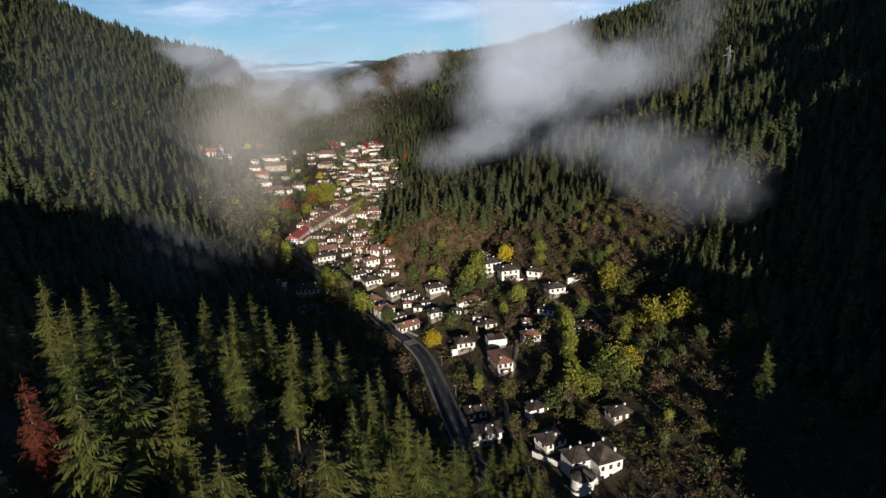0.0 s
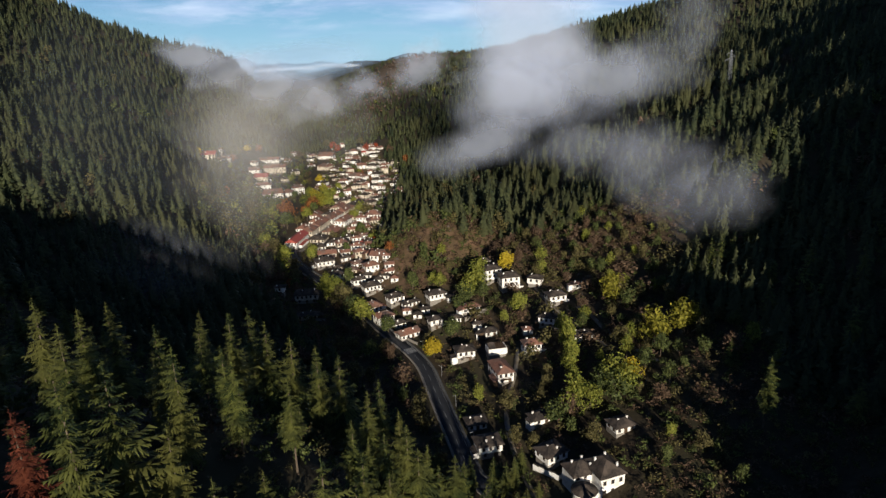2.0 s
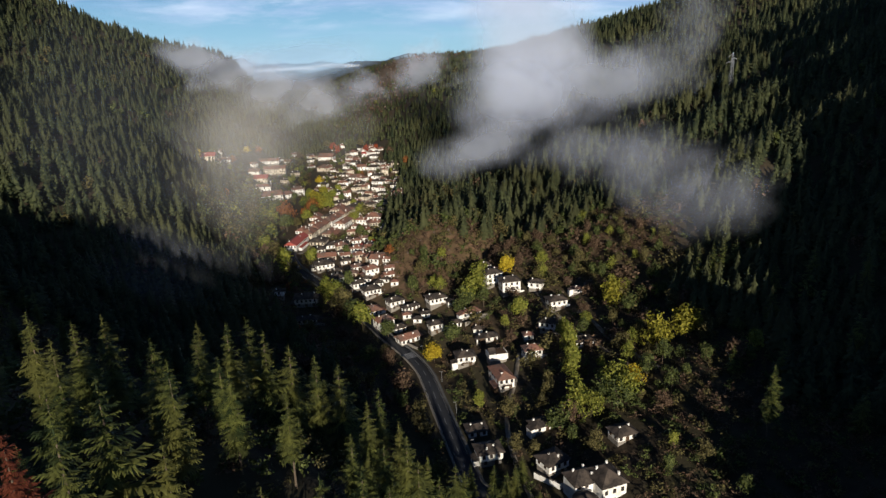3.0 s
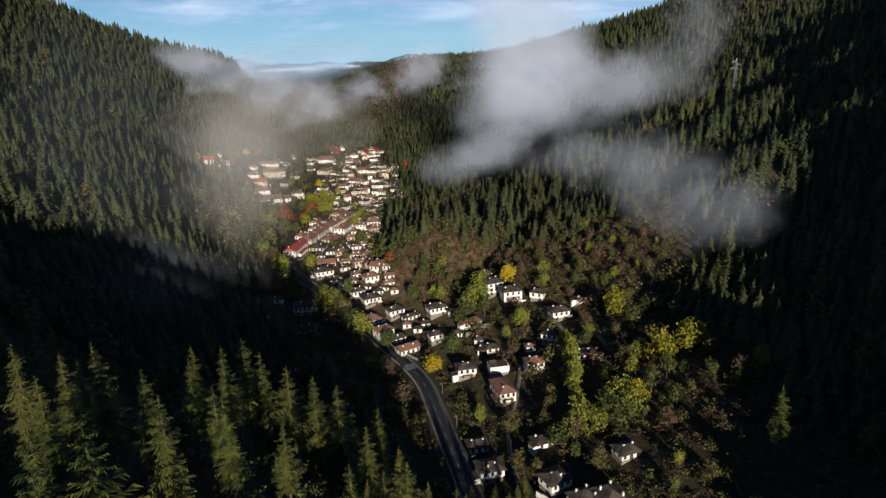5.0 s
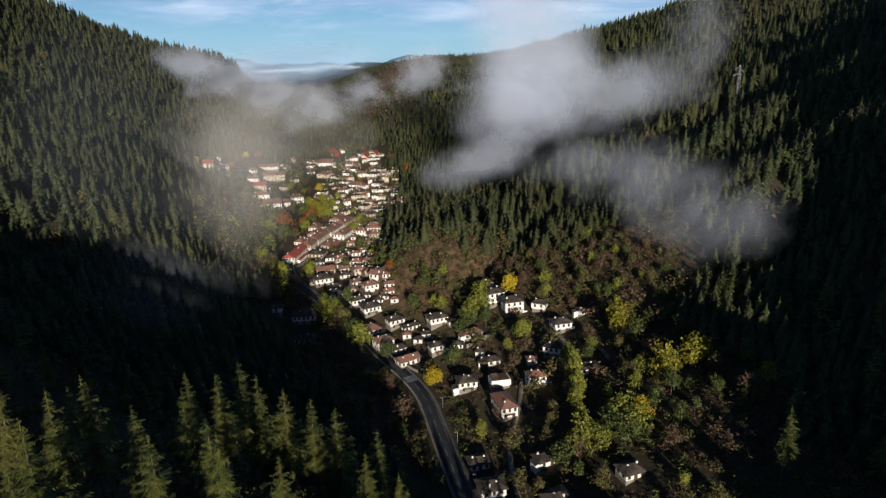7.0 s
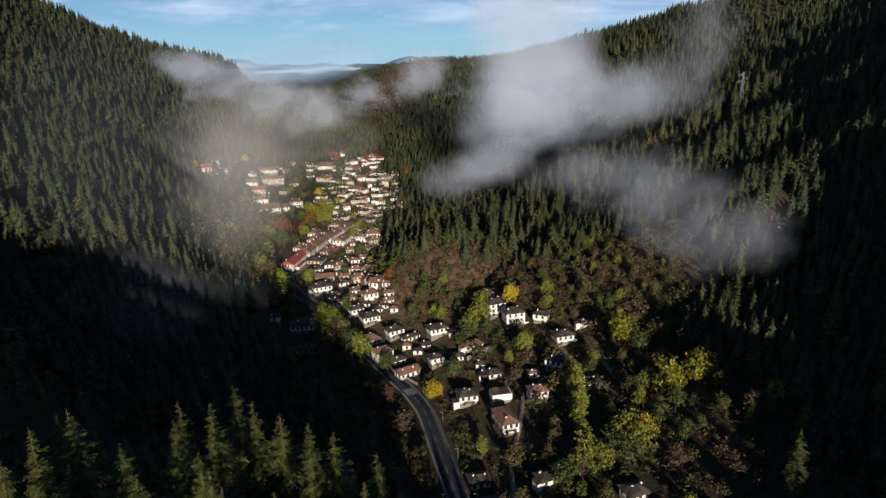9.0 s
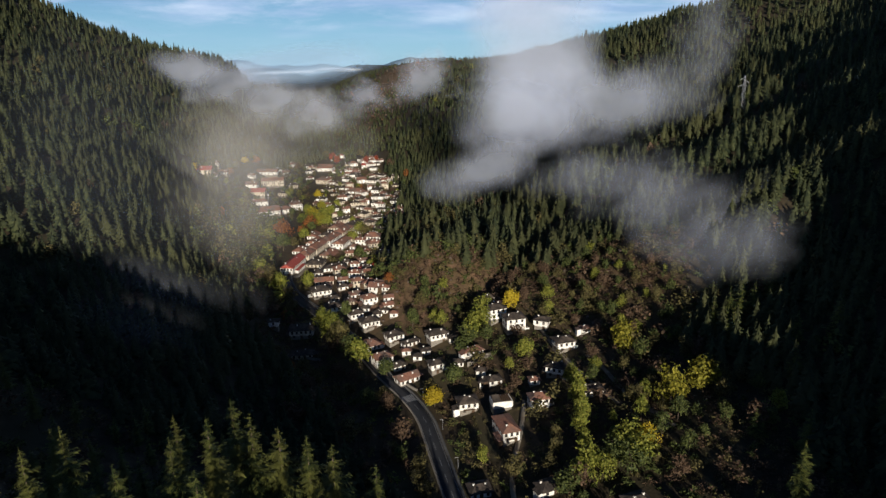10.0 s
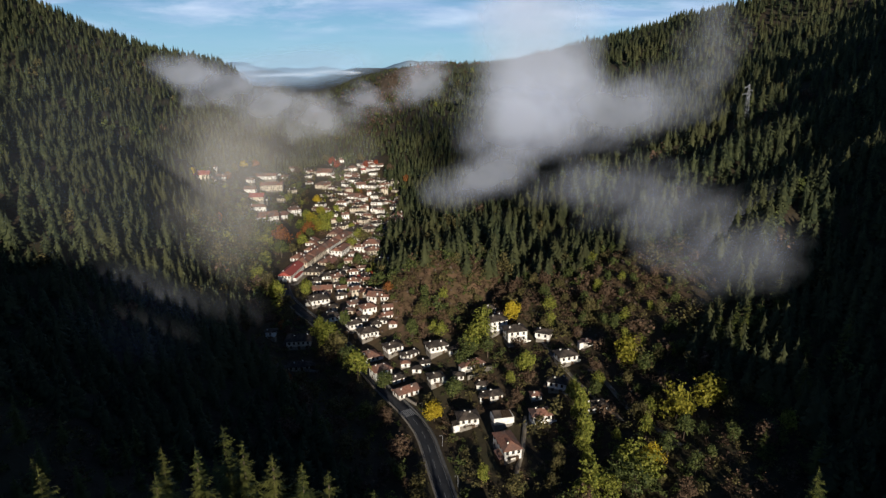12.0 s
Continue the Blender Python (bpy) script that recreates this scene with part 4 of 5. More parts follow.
FLANK = ((-31.3, 130.5, 78, 2), (-20.5, 102.8, 80, 3), (-34, 171.5, 65, 0), (-28.8, 174, 61.2, 3), (-19.8, 184.5, 47.5, 1), (-33, 94, 83.5, 3), (-35.5, 93, 81, 1), (-18, 117, 66, 1),
         (-18, 139, 58.5, 0), (-15.5, 147, 54.5, 1), (-12.5, 155, 55, 0), (-8, 146, 51, 3), (-10.5, 149, 55, 1), (-6, 154, 46, 0), (1, 170, 32, 3), (3.5, 172, 28, 0),
         (-3.5, 153, 41, 1), (-17.5, 124, 65, 3), (9, 165, 26, 1), (-20.5, 114, 67.5, 0), (-13, 128, 58.5, 3), (-20, 131, 68, 4), (-19.5, 155, 61, 2))
TIPS = CREST + FLANK
LENGTH = (18, 16, 20, 14, 17.5)
for x, y, tip, k in TIPS:
    conifer(x, y, k, (tip - h1(x, y) + 0.3) / LENGTH[k] / 1.03, x * 29 % 360, "tall olive-green spruce lit by low sun on the steep spur")
conifer(-51, 86.5, 4, (98.5 - h1(-51, 86.5)) / 17.5, 40, "dead rust-red spruce on the steep spur", True)
nx, ny = jittered(-135, 30, 58, 205, 8.0, 5)
ok = ~open_land(nx, ny) & (nx < axis(ny) - 9) & (nx > -60 - (ny - 58) * 0.55) & (np.hypot(nx + 4, ny - 35) > 30)
nx, ny = nx[ok], ny[ok]
nr = np.random.RandomState(6)
for x, y in list(zip(nx, ny))[:360]:
    k, size, turn = int(nr.randint(5)), nr.uniform(0.5, 0.95), nr.uniform(0, 360)
    if min(math.hypot(x - t[0], y - t[1]) for t in TIPS) > 4.8 and nr.rand() < 0.5:
        conifer(x, y, k, size, turn)
for x, y, k, s in ((6, 186, 2, 1.0), (12, 178, 0, 1.1), (8, 168, 1, 1.15), (15, 160, 2, 1.1), (17, 186, 4, 1.0), (22, 150, 0, 1.2), (12, 148, 4, 1.2), (20, 190, 2, 0.85), (14, 196, 1, 0.8), (26, 181, 0, 0.75), (19, 178, 3, 0.9), (23, 170, 4, 0.85), (27, 158, 2, 0.8), (24, 202, 3, 0.8), (22, 178, 3, 1.0)):
    conifer(x, y, k, s, x * 29 % 360, "dark green spruce beside the road")

for x, y, k, s in ((98, 192.5, 0, 1.0), (117, 294, 3, 0.95), (123, 293, 0, 0.8), (118, 278, 3, 1.0), (127, 291, 1, 0.9), (133, 292, 3, 0.9), (143, 298, 1, 0.9), (113, 214, 1, 0.8), (158, 243, 0, 0.9), (140, 218, 3, 0.95),
                   (102, 225, 3, 0.6), (106, 228, 3, 0.65), (123, 187, 3, 0.85), (150, 262, 1, 0.9), (137, 266, 3, 0.8), (128, 250, 3, 0.8)):
    conifer(x, y, k, s * 1.35, x * 29 % 360, "dark spruce standing out of the shaded wood")

# the forests
MID = [simple_conifer(70 + k, 58, 0.13, (0.17, 0.2, 0.23, 0.18)[k % 4]) for k in range(8)]
FAR = [simple_conifer(90 + k, 30, 0.17, (0.19, 0.22, 0.2)[k % 3]) for k in range(6)]
DISTANT = [simple_conifer(95 + k, 13, 0.24, 0.22) for k in range(5)]


def wood(name, x0, x1, y0, y1, step, seed, protos, label, tall=(9.5, 20.5), keep=None, thin=0.04):
    x, y = jittered(x0, x1, y0, y1, step, seed)
    r = np.random.RandomState(seed + 1)
    ok = ~open_land(x, y) & (r.rand(len(x)) > thin)
    if keep is not None:
        ok &= keep(x, y)
    x, y = x[ok], y[ok]
    n = len(x)
    t = (tall[0] + (tall[1] - tall[0]) * r.beta(1.3, 1.1, n)) * (0.85 + 0.15 * np.sin(x * 0.05) * np.cos(y * 0.04))
    s = np.column_stack([x, y, height(x, y) - 0.5, t * r.uniform(0.85, 1.25, n), t, r.uniform(0, 6.28, n), r.randint(len(protos), size=n)])
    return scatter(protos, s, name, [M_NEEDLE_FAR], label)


def not_near(x, y):
    return ~((x > -60 - (y - 58) * 0.55) & (y < 205) & (x < axis(y) - 9) & (y > 58))


def on_spur(x, y):
    return (y > 398) & (y < 580) & (x > axis(y) + 30) & (x < 24 + (y - 382) * 0.76 + 6)


wood("forest_hollow", -260, 40, 60, 330, 6.6, 21, MID, "dense spruce forest in the shaded side hollow", keep=lambda x, y: (x < axis(y)) & not_near(x, y) & (x > -0.9 * y - 60))
wood("sunlit_forest", -330, -90, 330, 560, 6.3, 22, MID, "dense sunlit spruce forest on the steep valley side", tall=(10, 21), keep=lambda x, y: (x < axis(y)) & (x > -0.72 * y - 20))
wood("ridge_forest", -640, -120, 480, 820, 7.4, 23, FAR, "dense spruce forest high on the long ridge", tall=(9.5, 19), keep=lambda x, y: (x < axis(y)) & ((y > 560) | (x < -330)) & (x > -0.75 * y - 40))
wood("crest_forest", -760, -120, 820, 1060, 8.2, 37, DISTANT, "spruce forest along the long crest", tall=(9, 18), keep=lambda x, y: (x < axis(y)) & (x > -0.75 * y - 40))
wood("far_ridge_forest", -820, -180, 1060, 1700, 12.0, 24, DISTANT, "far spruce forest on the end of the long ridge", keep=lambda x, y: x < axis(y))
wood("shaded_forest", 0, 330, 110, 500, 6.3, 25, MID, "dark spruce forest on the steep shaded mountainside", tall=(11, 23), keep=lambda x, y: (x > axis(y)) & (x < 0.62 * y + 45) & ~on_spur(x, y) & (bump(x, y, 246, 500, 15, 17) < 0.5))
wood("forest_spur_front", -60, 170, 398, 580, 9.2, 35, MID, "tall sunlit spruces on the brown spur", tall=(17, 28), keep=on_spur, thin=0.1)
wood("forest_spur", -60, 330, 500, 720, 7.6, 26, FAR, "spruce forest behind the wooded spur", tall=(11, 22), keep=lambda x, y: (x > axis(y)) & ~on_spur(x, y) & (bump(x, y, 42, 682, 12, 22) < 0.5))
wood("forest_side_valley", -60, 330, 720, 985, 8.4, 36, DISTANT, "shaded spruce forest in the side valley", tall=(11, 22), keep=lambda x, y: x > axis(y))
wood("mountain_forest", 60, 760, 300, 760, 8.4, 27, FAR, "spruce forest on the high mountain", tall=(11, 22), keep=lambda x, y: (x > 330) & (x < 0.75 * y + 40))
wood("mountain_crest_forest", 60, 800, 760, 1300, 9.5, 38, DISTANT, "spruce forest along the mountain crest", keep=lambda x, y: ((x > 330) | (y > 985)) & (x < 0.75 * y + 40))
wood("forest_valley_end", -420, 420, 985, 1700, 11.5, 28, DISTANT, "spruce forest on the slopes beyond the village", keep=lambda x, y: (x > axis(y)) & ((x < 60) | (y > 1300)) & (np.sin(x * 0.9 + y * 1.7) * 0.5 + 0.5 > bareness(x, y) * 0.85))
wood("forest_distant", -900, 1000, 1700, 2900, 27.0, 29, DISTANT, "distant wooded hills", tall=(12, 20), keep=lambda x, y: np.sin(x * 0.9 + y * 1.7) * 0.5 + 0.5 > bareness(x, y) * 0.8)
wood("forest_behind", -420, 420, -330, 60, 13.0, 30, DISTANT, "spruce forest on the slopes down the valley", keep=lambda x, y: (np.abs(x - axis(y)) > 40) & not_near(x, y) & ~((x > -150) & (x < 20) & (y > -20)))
# wood added below the view to keep the spur's floor in shade
wood("unseen_forest", -150, 30, -20, 86, 6.0, 39, MID, "dense tall spruces out of view, added to shade the spur", tall=(18, 25), keep=lambda x, y: (x < axis(y) - 20) & ((y < 64) | (x > -30)))


def leaf_cloud(seed, tall, wide, lobes, clumps, leaf, low=0.25):
    """A broadleaf crown: lobes of many small leaf sprays with gaps."""
    r = np.random.RandomState(seed)
    cen = []
    for k in range(lobes):
        a, q = r.uniform(0, 6.28), r.uniform(0, 1)
        rad = wide * 0.30 * math.sqrt(r.rand()) * 1.6 * (1 - 0.6 * q)
        cen.append((rad * math.cos(a), rad * math.sin(a), tall * (low + 0.15 + (0.72 - low) * q), wide * r.uniform(0.24, 0.38)))
    v, f = [], []
    for _ in range(clumps):
        cx, cy, cz, cr = cen[r.randint(lobes)]
        d = r.normal(size=3)
        d /= np.linalg.norm(d)
        p = np.array((cx, cy, cz)) + d * cr * r.uniform(0.72, 1.06) * np.array((1, 1, 0.85))
        for _ in range(3):
            # the leaves face outwards, more or less
            out = d + r.normal(size=3) * 0.42 + (0, 0, 0.25)
            a = np.cross(out, r.normal(size=3))
            a /= np.linalg.norm(a)
            b = np.cross(out, a)
            b /= np.linalg.norm(b)
            o = p + r.normal(size=3) * leaf * 0.8
            s = leaf * r.uniform(0.6, 1.15)
            i = len(v)
            v += [o - a * s, o + b * s * 0.7, o + a * s, o - b * s * 0.7]
            f += [(i, i + 1, i + 2), (i, i + 2, i + 3)]
    return np.array(v), np.array(f), cen


def broadleaf_meshes(seed, tall, wide, sprays=310, leaf=0.52):
    v, f, cen = leaf_cloud(seed, tall, wide, 11, sprays, leaf)
    bm = bmesh.new()

    def limb(p, q, r0, r1):
        p, q = Vector(p), Vector(q)
        rot = (q - p).to_track_quat("Z", "Y").to_matrix().to_4x4()
        bmesh.ops.create_cone(bm, cap_ends=True, segments=6, radius1=r0, radius2=r1, depth=(q - p).length, matrix=Matrix.Translation((p + q) / 2) @ rot)

    limb((0, 0, -1), (0.1, 0.05, tall * 0.42), tall * 0.022, tall * 0.014)
    for cx, cy, cz, cr in cen:
        limb((0.1, 0.05, tall * 0.36), (cx, cy, cz), tall * 0.010, 0.04)
    tm = bpy.data.meshes.new("trunk")
    bm.to_mesh(tm)
    bm.free()
    tm.materials.append(M_BARK)
    return v, f, tm


BROAD = [broadleaf_meshes(200 + k, t, w) for k, (t, w) in enumerate(((12, 9), (10, 8.5), (14, 8), (9, 6.5)))]
BROAD_MESH = {}
WORD = {"green": "green", "lime": "yellow-green", "yellow": "bright yellow autumn", "gold": "golden yellow-green", "orange": "orange autumn", "red": "red autumn", "brown": "brown autumn", "olive": "dull olive"}


def broadleaf(x, y, kind, colour, size=1.0, slim=1.0):
    if (kind, colour) not in BROAD_MESH:
        BROAD_MESH[kind, colour] = fast_mesh("crown", BROAD[kind][0], BROAD[kind][1], [LEAVES[colour]])
    tree = tagged(new("broadleaf_tree"), f"{WORD[colour]} broadleaf tree among the village gardens", "tree", "village trees")
    turn = (x * 37 + y * 17) % 360
    tree.matrix_basis = pose(x, y, h1(x, y) - 0.2, 0, 0, turn) @ Matrix.Diagonal((size * slim, size * slim, size, 1))
    shared("trunk", BROAD[kind][2], tree)
    shared("crown", BROAD_MESH[kind, colour], tree)


# the trees that stand out
broadleaf(-4, 292, 1, "yellow", 0.95)
broadleaf(38, 356, 3, "yellow", 1.25)
broadleaf(81, 300, 1, "gold", 1.4)
broadleaf(86, 256, 0, "gold", 1.35, 0.85)
broadleaf(99, 258, 1, "gold", 1.4)
broadleaf(78, 262, 2, "lime", 0.8, 0.7)
broadleaf(73, 250, 2, "lime", 0.85, 0.7)
for x, y, s in ((13, 334, 1.0), (17, 339, 1.15), (20, 346, 1.25), (22, 354, 1.1), (11, 328, 0.85), (24, 361, 0.9)):
    broadleaf(x, y, 0, "lime" if x > 15 else "green", s)
broadleaf(39, 311, 3, "lime", 1.15)
for x, y, s in ((54, 275, 1.05), (53, 266, 1.1), (54, 283, 0.95), (52, 257, 1.0), (50, 249, 0.95)):
    broadleaf(x, y, 2, "lime", s, 0.75)
for x, y, c, s in ((45, 226, "lime", 0.95), (53, 227, "lime", 0.8), (62, 226, "green", 1.0), (67, 229, "lime", 1.0), (58, 232, "green", 0.9), (49, 232, "lime", 1.0), (64, 236, "lime", 1.05), (70, 236, "yellow", 0.8), (40, 222, "green", 0.9)):
    broadleaf(x, y, 0, c, s)
broadleaf(5, 306, 1, "green", 1.0)
broadleaf(-87, 446, 1, "lime", 1.15)
broadleaf(-54, 386, 2, "green", 1.1, 0.6)
broadleaf(-15, 363, 2, "green", 0.95, 0.75)
broadleaf(-27, 322, 1, "green", 0.9)
for x, y, c, s in ((-60, 366, "lime", 1.3), (-57, 357, "lime", 1.4), (-53, 349, "olive", 1.4), (-66, 374, "lime", 1.2), (-41, 331, "lime", 1.3), (-46, 338, "green", 1.2), (-104, 437, "lime", 1.3), (-114, 452, "olive", 1.3), (-122, 462, "lime", 1.3)):
    broadleaf(x, y, 2, c, s)
broadleaf(-131, 568, 0, "orange", 1.55)
broadleaf(-140, 555, 1, "lime", 1.35)
broadleaf(-147, 548, 0, "lime", 1.25)
broadleaf(-122, 532, 2, "green", 1.2)
broadleaf(-150, 535, 0, "olive", 1.4)
broadleaf(-128, 505, 1, "lime", 1.2)
broadleaf(-124, 470, 1, "lime", 1.15)
broadleaf(-126, 540, 3, "green", 1.1)
for x, y, c in ((-104, 610, "gold"), (-108, 620, "lime"), (-112, 600, "orange"), (-98, 606, "lime"), (-116, 628, "gold"), (-106, 640, "lime"), (-120, 612, "green")):
    broadleaf(x, y, 0, c, 1.15)
broadleaf(-149, 1000, 1, "red", 1.3)
broadleaf(-92, 935, 1, "red", 1.1)
broadleaf(-45, 473, 3, "red", 0.8)
broadleaf(-48, 480, 3, "lime", 0.9)
broadleaf(-70, 560, 0, "lime", 0.9)

# trees by the school and along the street
broadleaf(-131, 490, 3, "olive", 0.95)
broadleaf(-143, 507, 1, "olive", 1.05)
broadleaf(-137, 530, 3, "green", 1.05)
broadleaf(-123, 540, 2, "green", 0.95)
broadleaf(-115, 539, 2, "olive", 0.84)
broadleaf(-111, 563, 2, "lime", 0.95)
broadleaf(-110, 591, 2, "green", 0.84)
broadleaf(-123, 616, 2, "lime", 0.95)
broadleaf(-117, 640, 0, "yellow", 1.05)
broadleaf(-125, 661, 1, "lime", 1.05)
broadleaf(-114, 678, 1, "gold", 1.05)
broadleaf(-101, 655, 1, "lime", 1.05)
broadleaf(-100, 684, 3, "lime", 1.05)
broadleaf(-127, 731, 0, "yellow", 0.95)
broadleaf(-91, 640, 3, "green", 0.95)
broadleaf(-118, 586, 3, "orange", 0.84)
broadleaf(-138, 460, 2, "olive", 1.05)
broadleaf(-125, 431, 1, "olive", 1.05)
broadleaf(-112, 404, 0, "green", 0.95)
broadleaf(-138, 650, 3, "green", 1.05)
broadleaf(-164, 821, 3, "green", 1.05)
broadleaf(-160, 745, 0, "lime", 0.95)
broadleaf(-186, 919, 2, "brown", 1.05)
broadleaf(-125, 879, 1, "green", 0.95)
broadleaf(-66, 584, 0, "lime", 0.95)
broadleaf(-75, 607, 2, "lime", 0.84)
broadleaf(-65, 462, 3, "green", 0.84)
broadleaf(-59, 509, 2, "green", 0.84)
broadleaf(-44, 482, 0, "lime", 0.84)
broadleaf(-30, 410, 2, "orange", 0.63)
broadleaf(-137, 972, 0, "red", 1.05)
broadleaf(-126, 1010, 0, "green", 1.26)
broadleaf(-103, 974, 2, "olive", 1.26)
broadleaf(-78, 932, 3, "red", 1.05)
broadleaf(-160, 1015, 2, "olive", 1.26)
broadleaf(-56, 881, 2, "brown", 1.16)
broadleaf(-31, 818, 1, "orange", 1.05)
broadleaf(-34, 781, 3, "green", 1.05)
broadleaf(-146, 597, 2, "green", 0.95)
broadleaf(-153, 652, 2, "brown", 0.84)
broadleaf(-219, 726, 0, "orange", 0.84)
broadleaf(-224, 639, 3, "yellow", 0.84)
broadleaf(-237, 849, 2, "yellow", 0.95)
broadleaf(-234, 893, 0, "orange", 0.95)
broadleaf(-236, 809, 0, "olive", 1.05)


def in_village(x, y):
    return any((x - a) ** 2 + (y - b) ** 2 < (r + 2.6) ** 2 for a, b, r in house_spots)


def free(x, y, gap=6.0):
    return abs(x - float(axis(y))) > gap and not in_village(x, y)


# garden and bank trees
gr = np.random.RandomState(31)
names = ["olive", "green", "green", "olive", "lime", "brown"]
count = 0
for x, y in zip(*jittered(-20, 118, 165, 400, 10.0, 33)):
    if count < 225 and x > float(axis(y)) + 8 and free(x, y, 8) and gr.rand() < 0.86 and not in_village(x, y + 6) and not in_village(x, y + 11) and (x < 84 or y > 225) and not (28 < x < 72 and y < 184):
        broadleaf(x, y, int(gr.randint(4)), names[gr.randint(6)], gr.uniform(0.5, 0.92), gr.uniform(0.7, 0.95))
        count += 1
for x, y in zip(*jittered(-125, 20, 190, 480, 11.0, 34)):
    ax_ = float(axis(y))
    if ax_ - 58 < x < ax_ - 7 and free(x, y, 7) and gr.rand() < 0.7 and not (-104 < x < -56 and 318 < y < 366):
        broadleaf(x, y, int(gr.randint(4)), ["olive", "green", "brown", "olive"][gr.randint(4)], gr.uniform(0.6, 0.95))

# shrubs, and the broadleaf trees that dot the forest, too many to count
SHRUB = []
for k in range(5):
    sv, sf, _ = leaf_cloud(300 + k, 1.0, 1.0, 6, 26, 0.1, 0.0)
    SHRUB.append((sv, sf))
BIG = []
for k in range(5):
    sv, sf, _ = leaf_cloud(320 + k, 1.0, 0.8, 7, 48, 0.08, 0.1)
    BIG.append((sv, sf))
TONES = ["olive", "brown", "green", "lime", "orange"]


def shrubs(name, spots_xy, size, weights, seed, label, shapes=SHRUB):
    r = np.random.RandomState(seed)
    x, y = spots_xy
    n = len(x)
    t = r.uniform(*size, n)
    s = np.column_stack([x, y, height(x, y) - 0.3, t * r.uniform(0.9, 1.4, n), t, r.uniform(0, 6.28, n), r.choice(5, n, p=weights)])
    return scatter(shapes, s, name, [LEAVES[c] for c in TONES], label, "shrubs", slots=[0, 1, 2, 3, 4])


def pick(x, y, test):
    ok = np.array([bool(test(a, b)) for a, b in zip(x, y)])
    return x[ok], y[ok]


shrubs("garden_shrubs", pick(*jittered(-30, 128, 150, 420, 4.0, 41), lambda x, y: x > float(axis(y)) + 6 and free(x, y, 6) and not in_village(x, y + 5) and not (32 < x < 60 and 164 < y < 186)), (1.2, 4.4), (0.42, 0.22, 0.36, 0.0, 0.0), 42, "low brown and green scrub between the village houses")
shrubs("garden_plants", pick(*jittered(-24, 96, 172, 372, 3.1, 71), lambda x, y: x > float(axis(y)) + 6 and free(x, y, 6) and (in_village(x, y + 5) or in_village(x, y + 2))), (1.0, 2.5), (0.36, 0.24, 0.4, 0.0, 0.0), 72, "low garden plants and rough grass in front of the houses")
shrubs("undergrowth", pick(*jittered(-130, 34, 66, 210, 5.4, 67), lambda x, y: x < float(axis(y)) - 7), (1.5, 5.5), (0.3, 0.3, 0.4, 0.0, 0.0), 68, "dark undergrowth beneath the tall spruces")
shrubs("village_shrubs", pick(*jittered(-200, -25, 400, 960, 9.5, 43), lambda x, y: free(x, y, 6) and open_land(np.array(x), np.array(y))), (2.5, 7.5), (0.4, 0.26, 0.24, 0.08, 0.02), 44, "garden trees and bushes in autumn colours", BIG)
shrubs("bank_shrubs", pick(*jittered(-130, 30, 80, 480, 5.0, 45), lambda x, y: float(axis(y)) - 50 < x < float(axis(y)) - 6 and free(x, y, 6) and open_land(np.array(x), np.array(y))), (1.5, 5), (0.4, 0.3, 0.22, 0.06, 0.02), 46, "dark bushes along the river bank")
shrubs("slope_broadleaves", pick(*jittered(-420, -100, 330, 1000, 46, 47), lambda x, y: x < float(axis(y)) - 30), (7, 12), (0.5, 0.1, 0.4, 0.0, 0.0), 48, "autumn broadleaf trees dotted through the spruce forest", BIG)
shrubs("mixed_broadleaves", pick(*jittered(0, 330, 150, 760, 22, 49), lambda x, y: x > float(axis(y)) + 40 and y > 250), (6, 11), (0.42, 0.42, 0.16, 0.0, 0.0), 50, "brown and olive broadleaf trees among the spruces", BIG)
shrubs("scrub_slope", pick(*jittered(-40, 150, 340, 430, 4.8, 51), lambda x, y: float(height(x, y)) > 10 and free(x, y, 6)), (1.5, 5.5), (0.3, 0.68, 0.02, 0.0, 0.0), 52, "brown scrub on the open spur")
shrubs("far_broadleaves", pick(*jittered(-330, 420, 1250, 2250, 54, 53), lambda x, y: x > float(axis(y)) + 20), (8, 15), (0.36, 0.48, 0.1, 0.02, 0.04), 54, "brown and orange autumn woods on the far hill", BIG)
shrubs("hillside_scrub", pick(*jittered(48, 150, 95, 240, 4.6, 55), lambda x, y: (x - 48) * 0.9 + (240 - y) * 0.6 > 42 and free(x, y, 6)), (1.2, 4.0), (0.3, 0.68, 0.02, 0.0, 0.0), 56, "brown bracken and bare bushes on the open hillside")
shrubs("spur_trees", pick(*jittered(-70, 70, 420, 600, 8.5, 57), lambda x, y: float(axis(y)) + 52 < x < float(axis(y)) + 135 and free(x, y, 6)), (7, 13), (0.6, 0.1, 0.3, 0.0, 0.0), 58, "olive and green trees on the spur beside the village", BIG)
shrubs("street_side_trees", pick(*jittered(-210, -100, 415, 640, 8.0, 59), lambda x, y: float(axis(y)) - 62 < x < float(axis(y)) - 14 and free(x, y, 6)), (7, 14), (0.44, 0.06, 0.4, 0.08, 0.02), 60, "green and olive trees between the street and the slope", BIG)

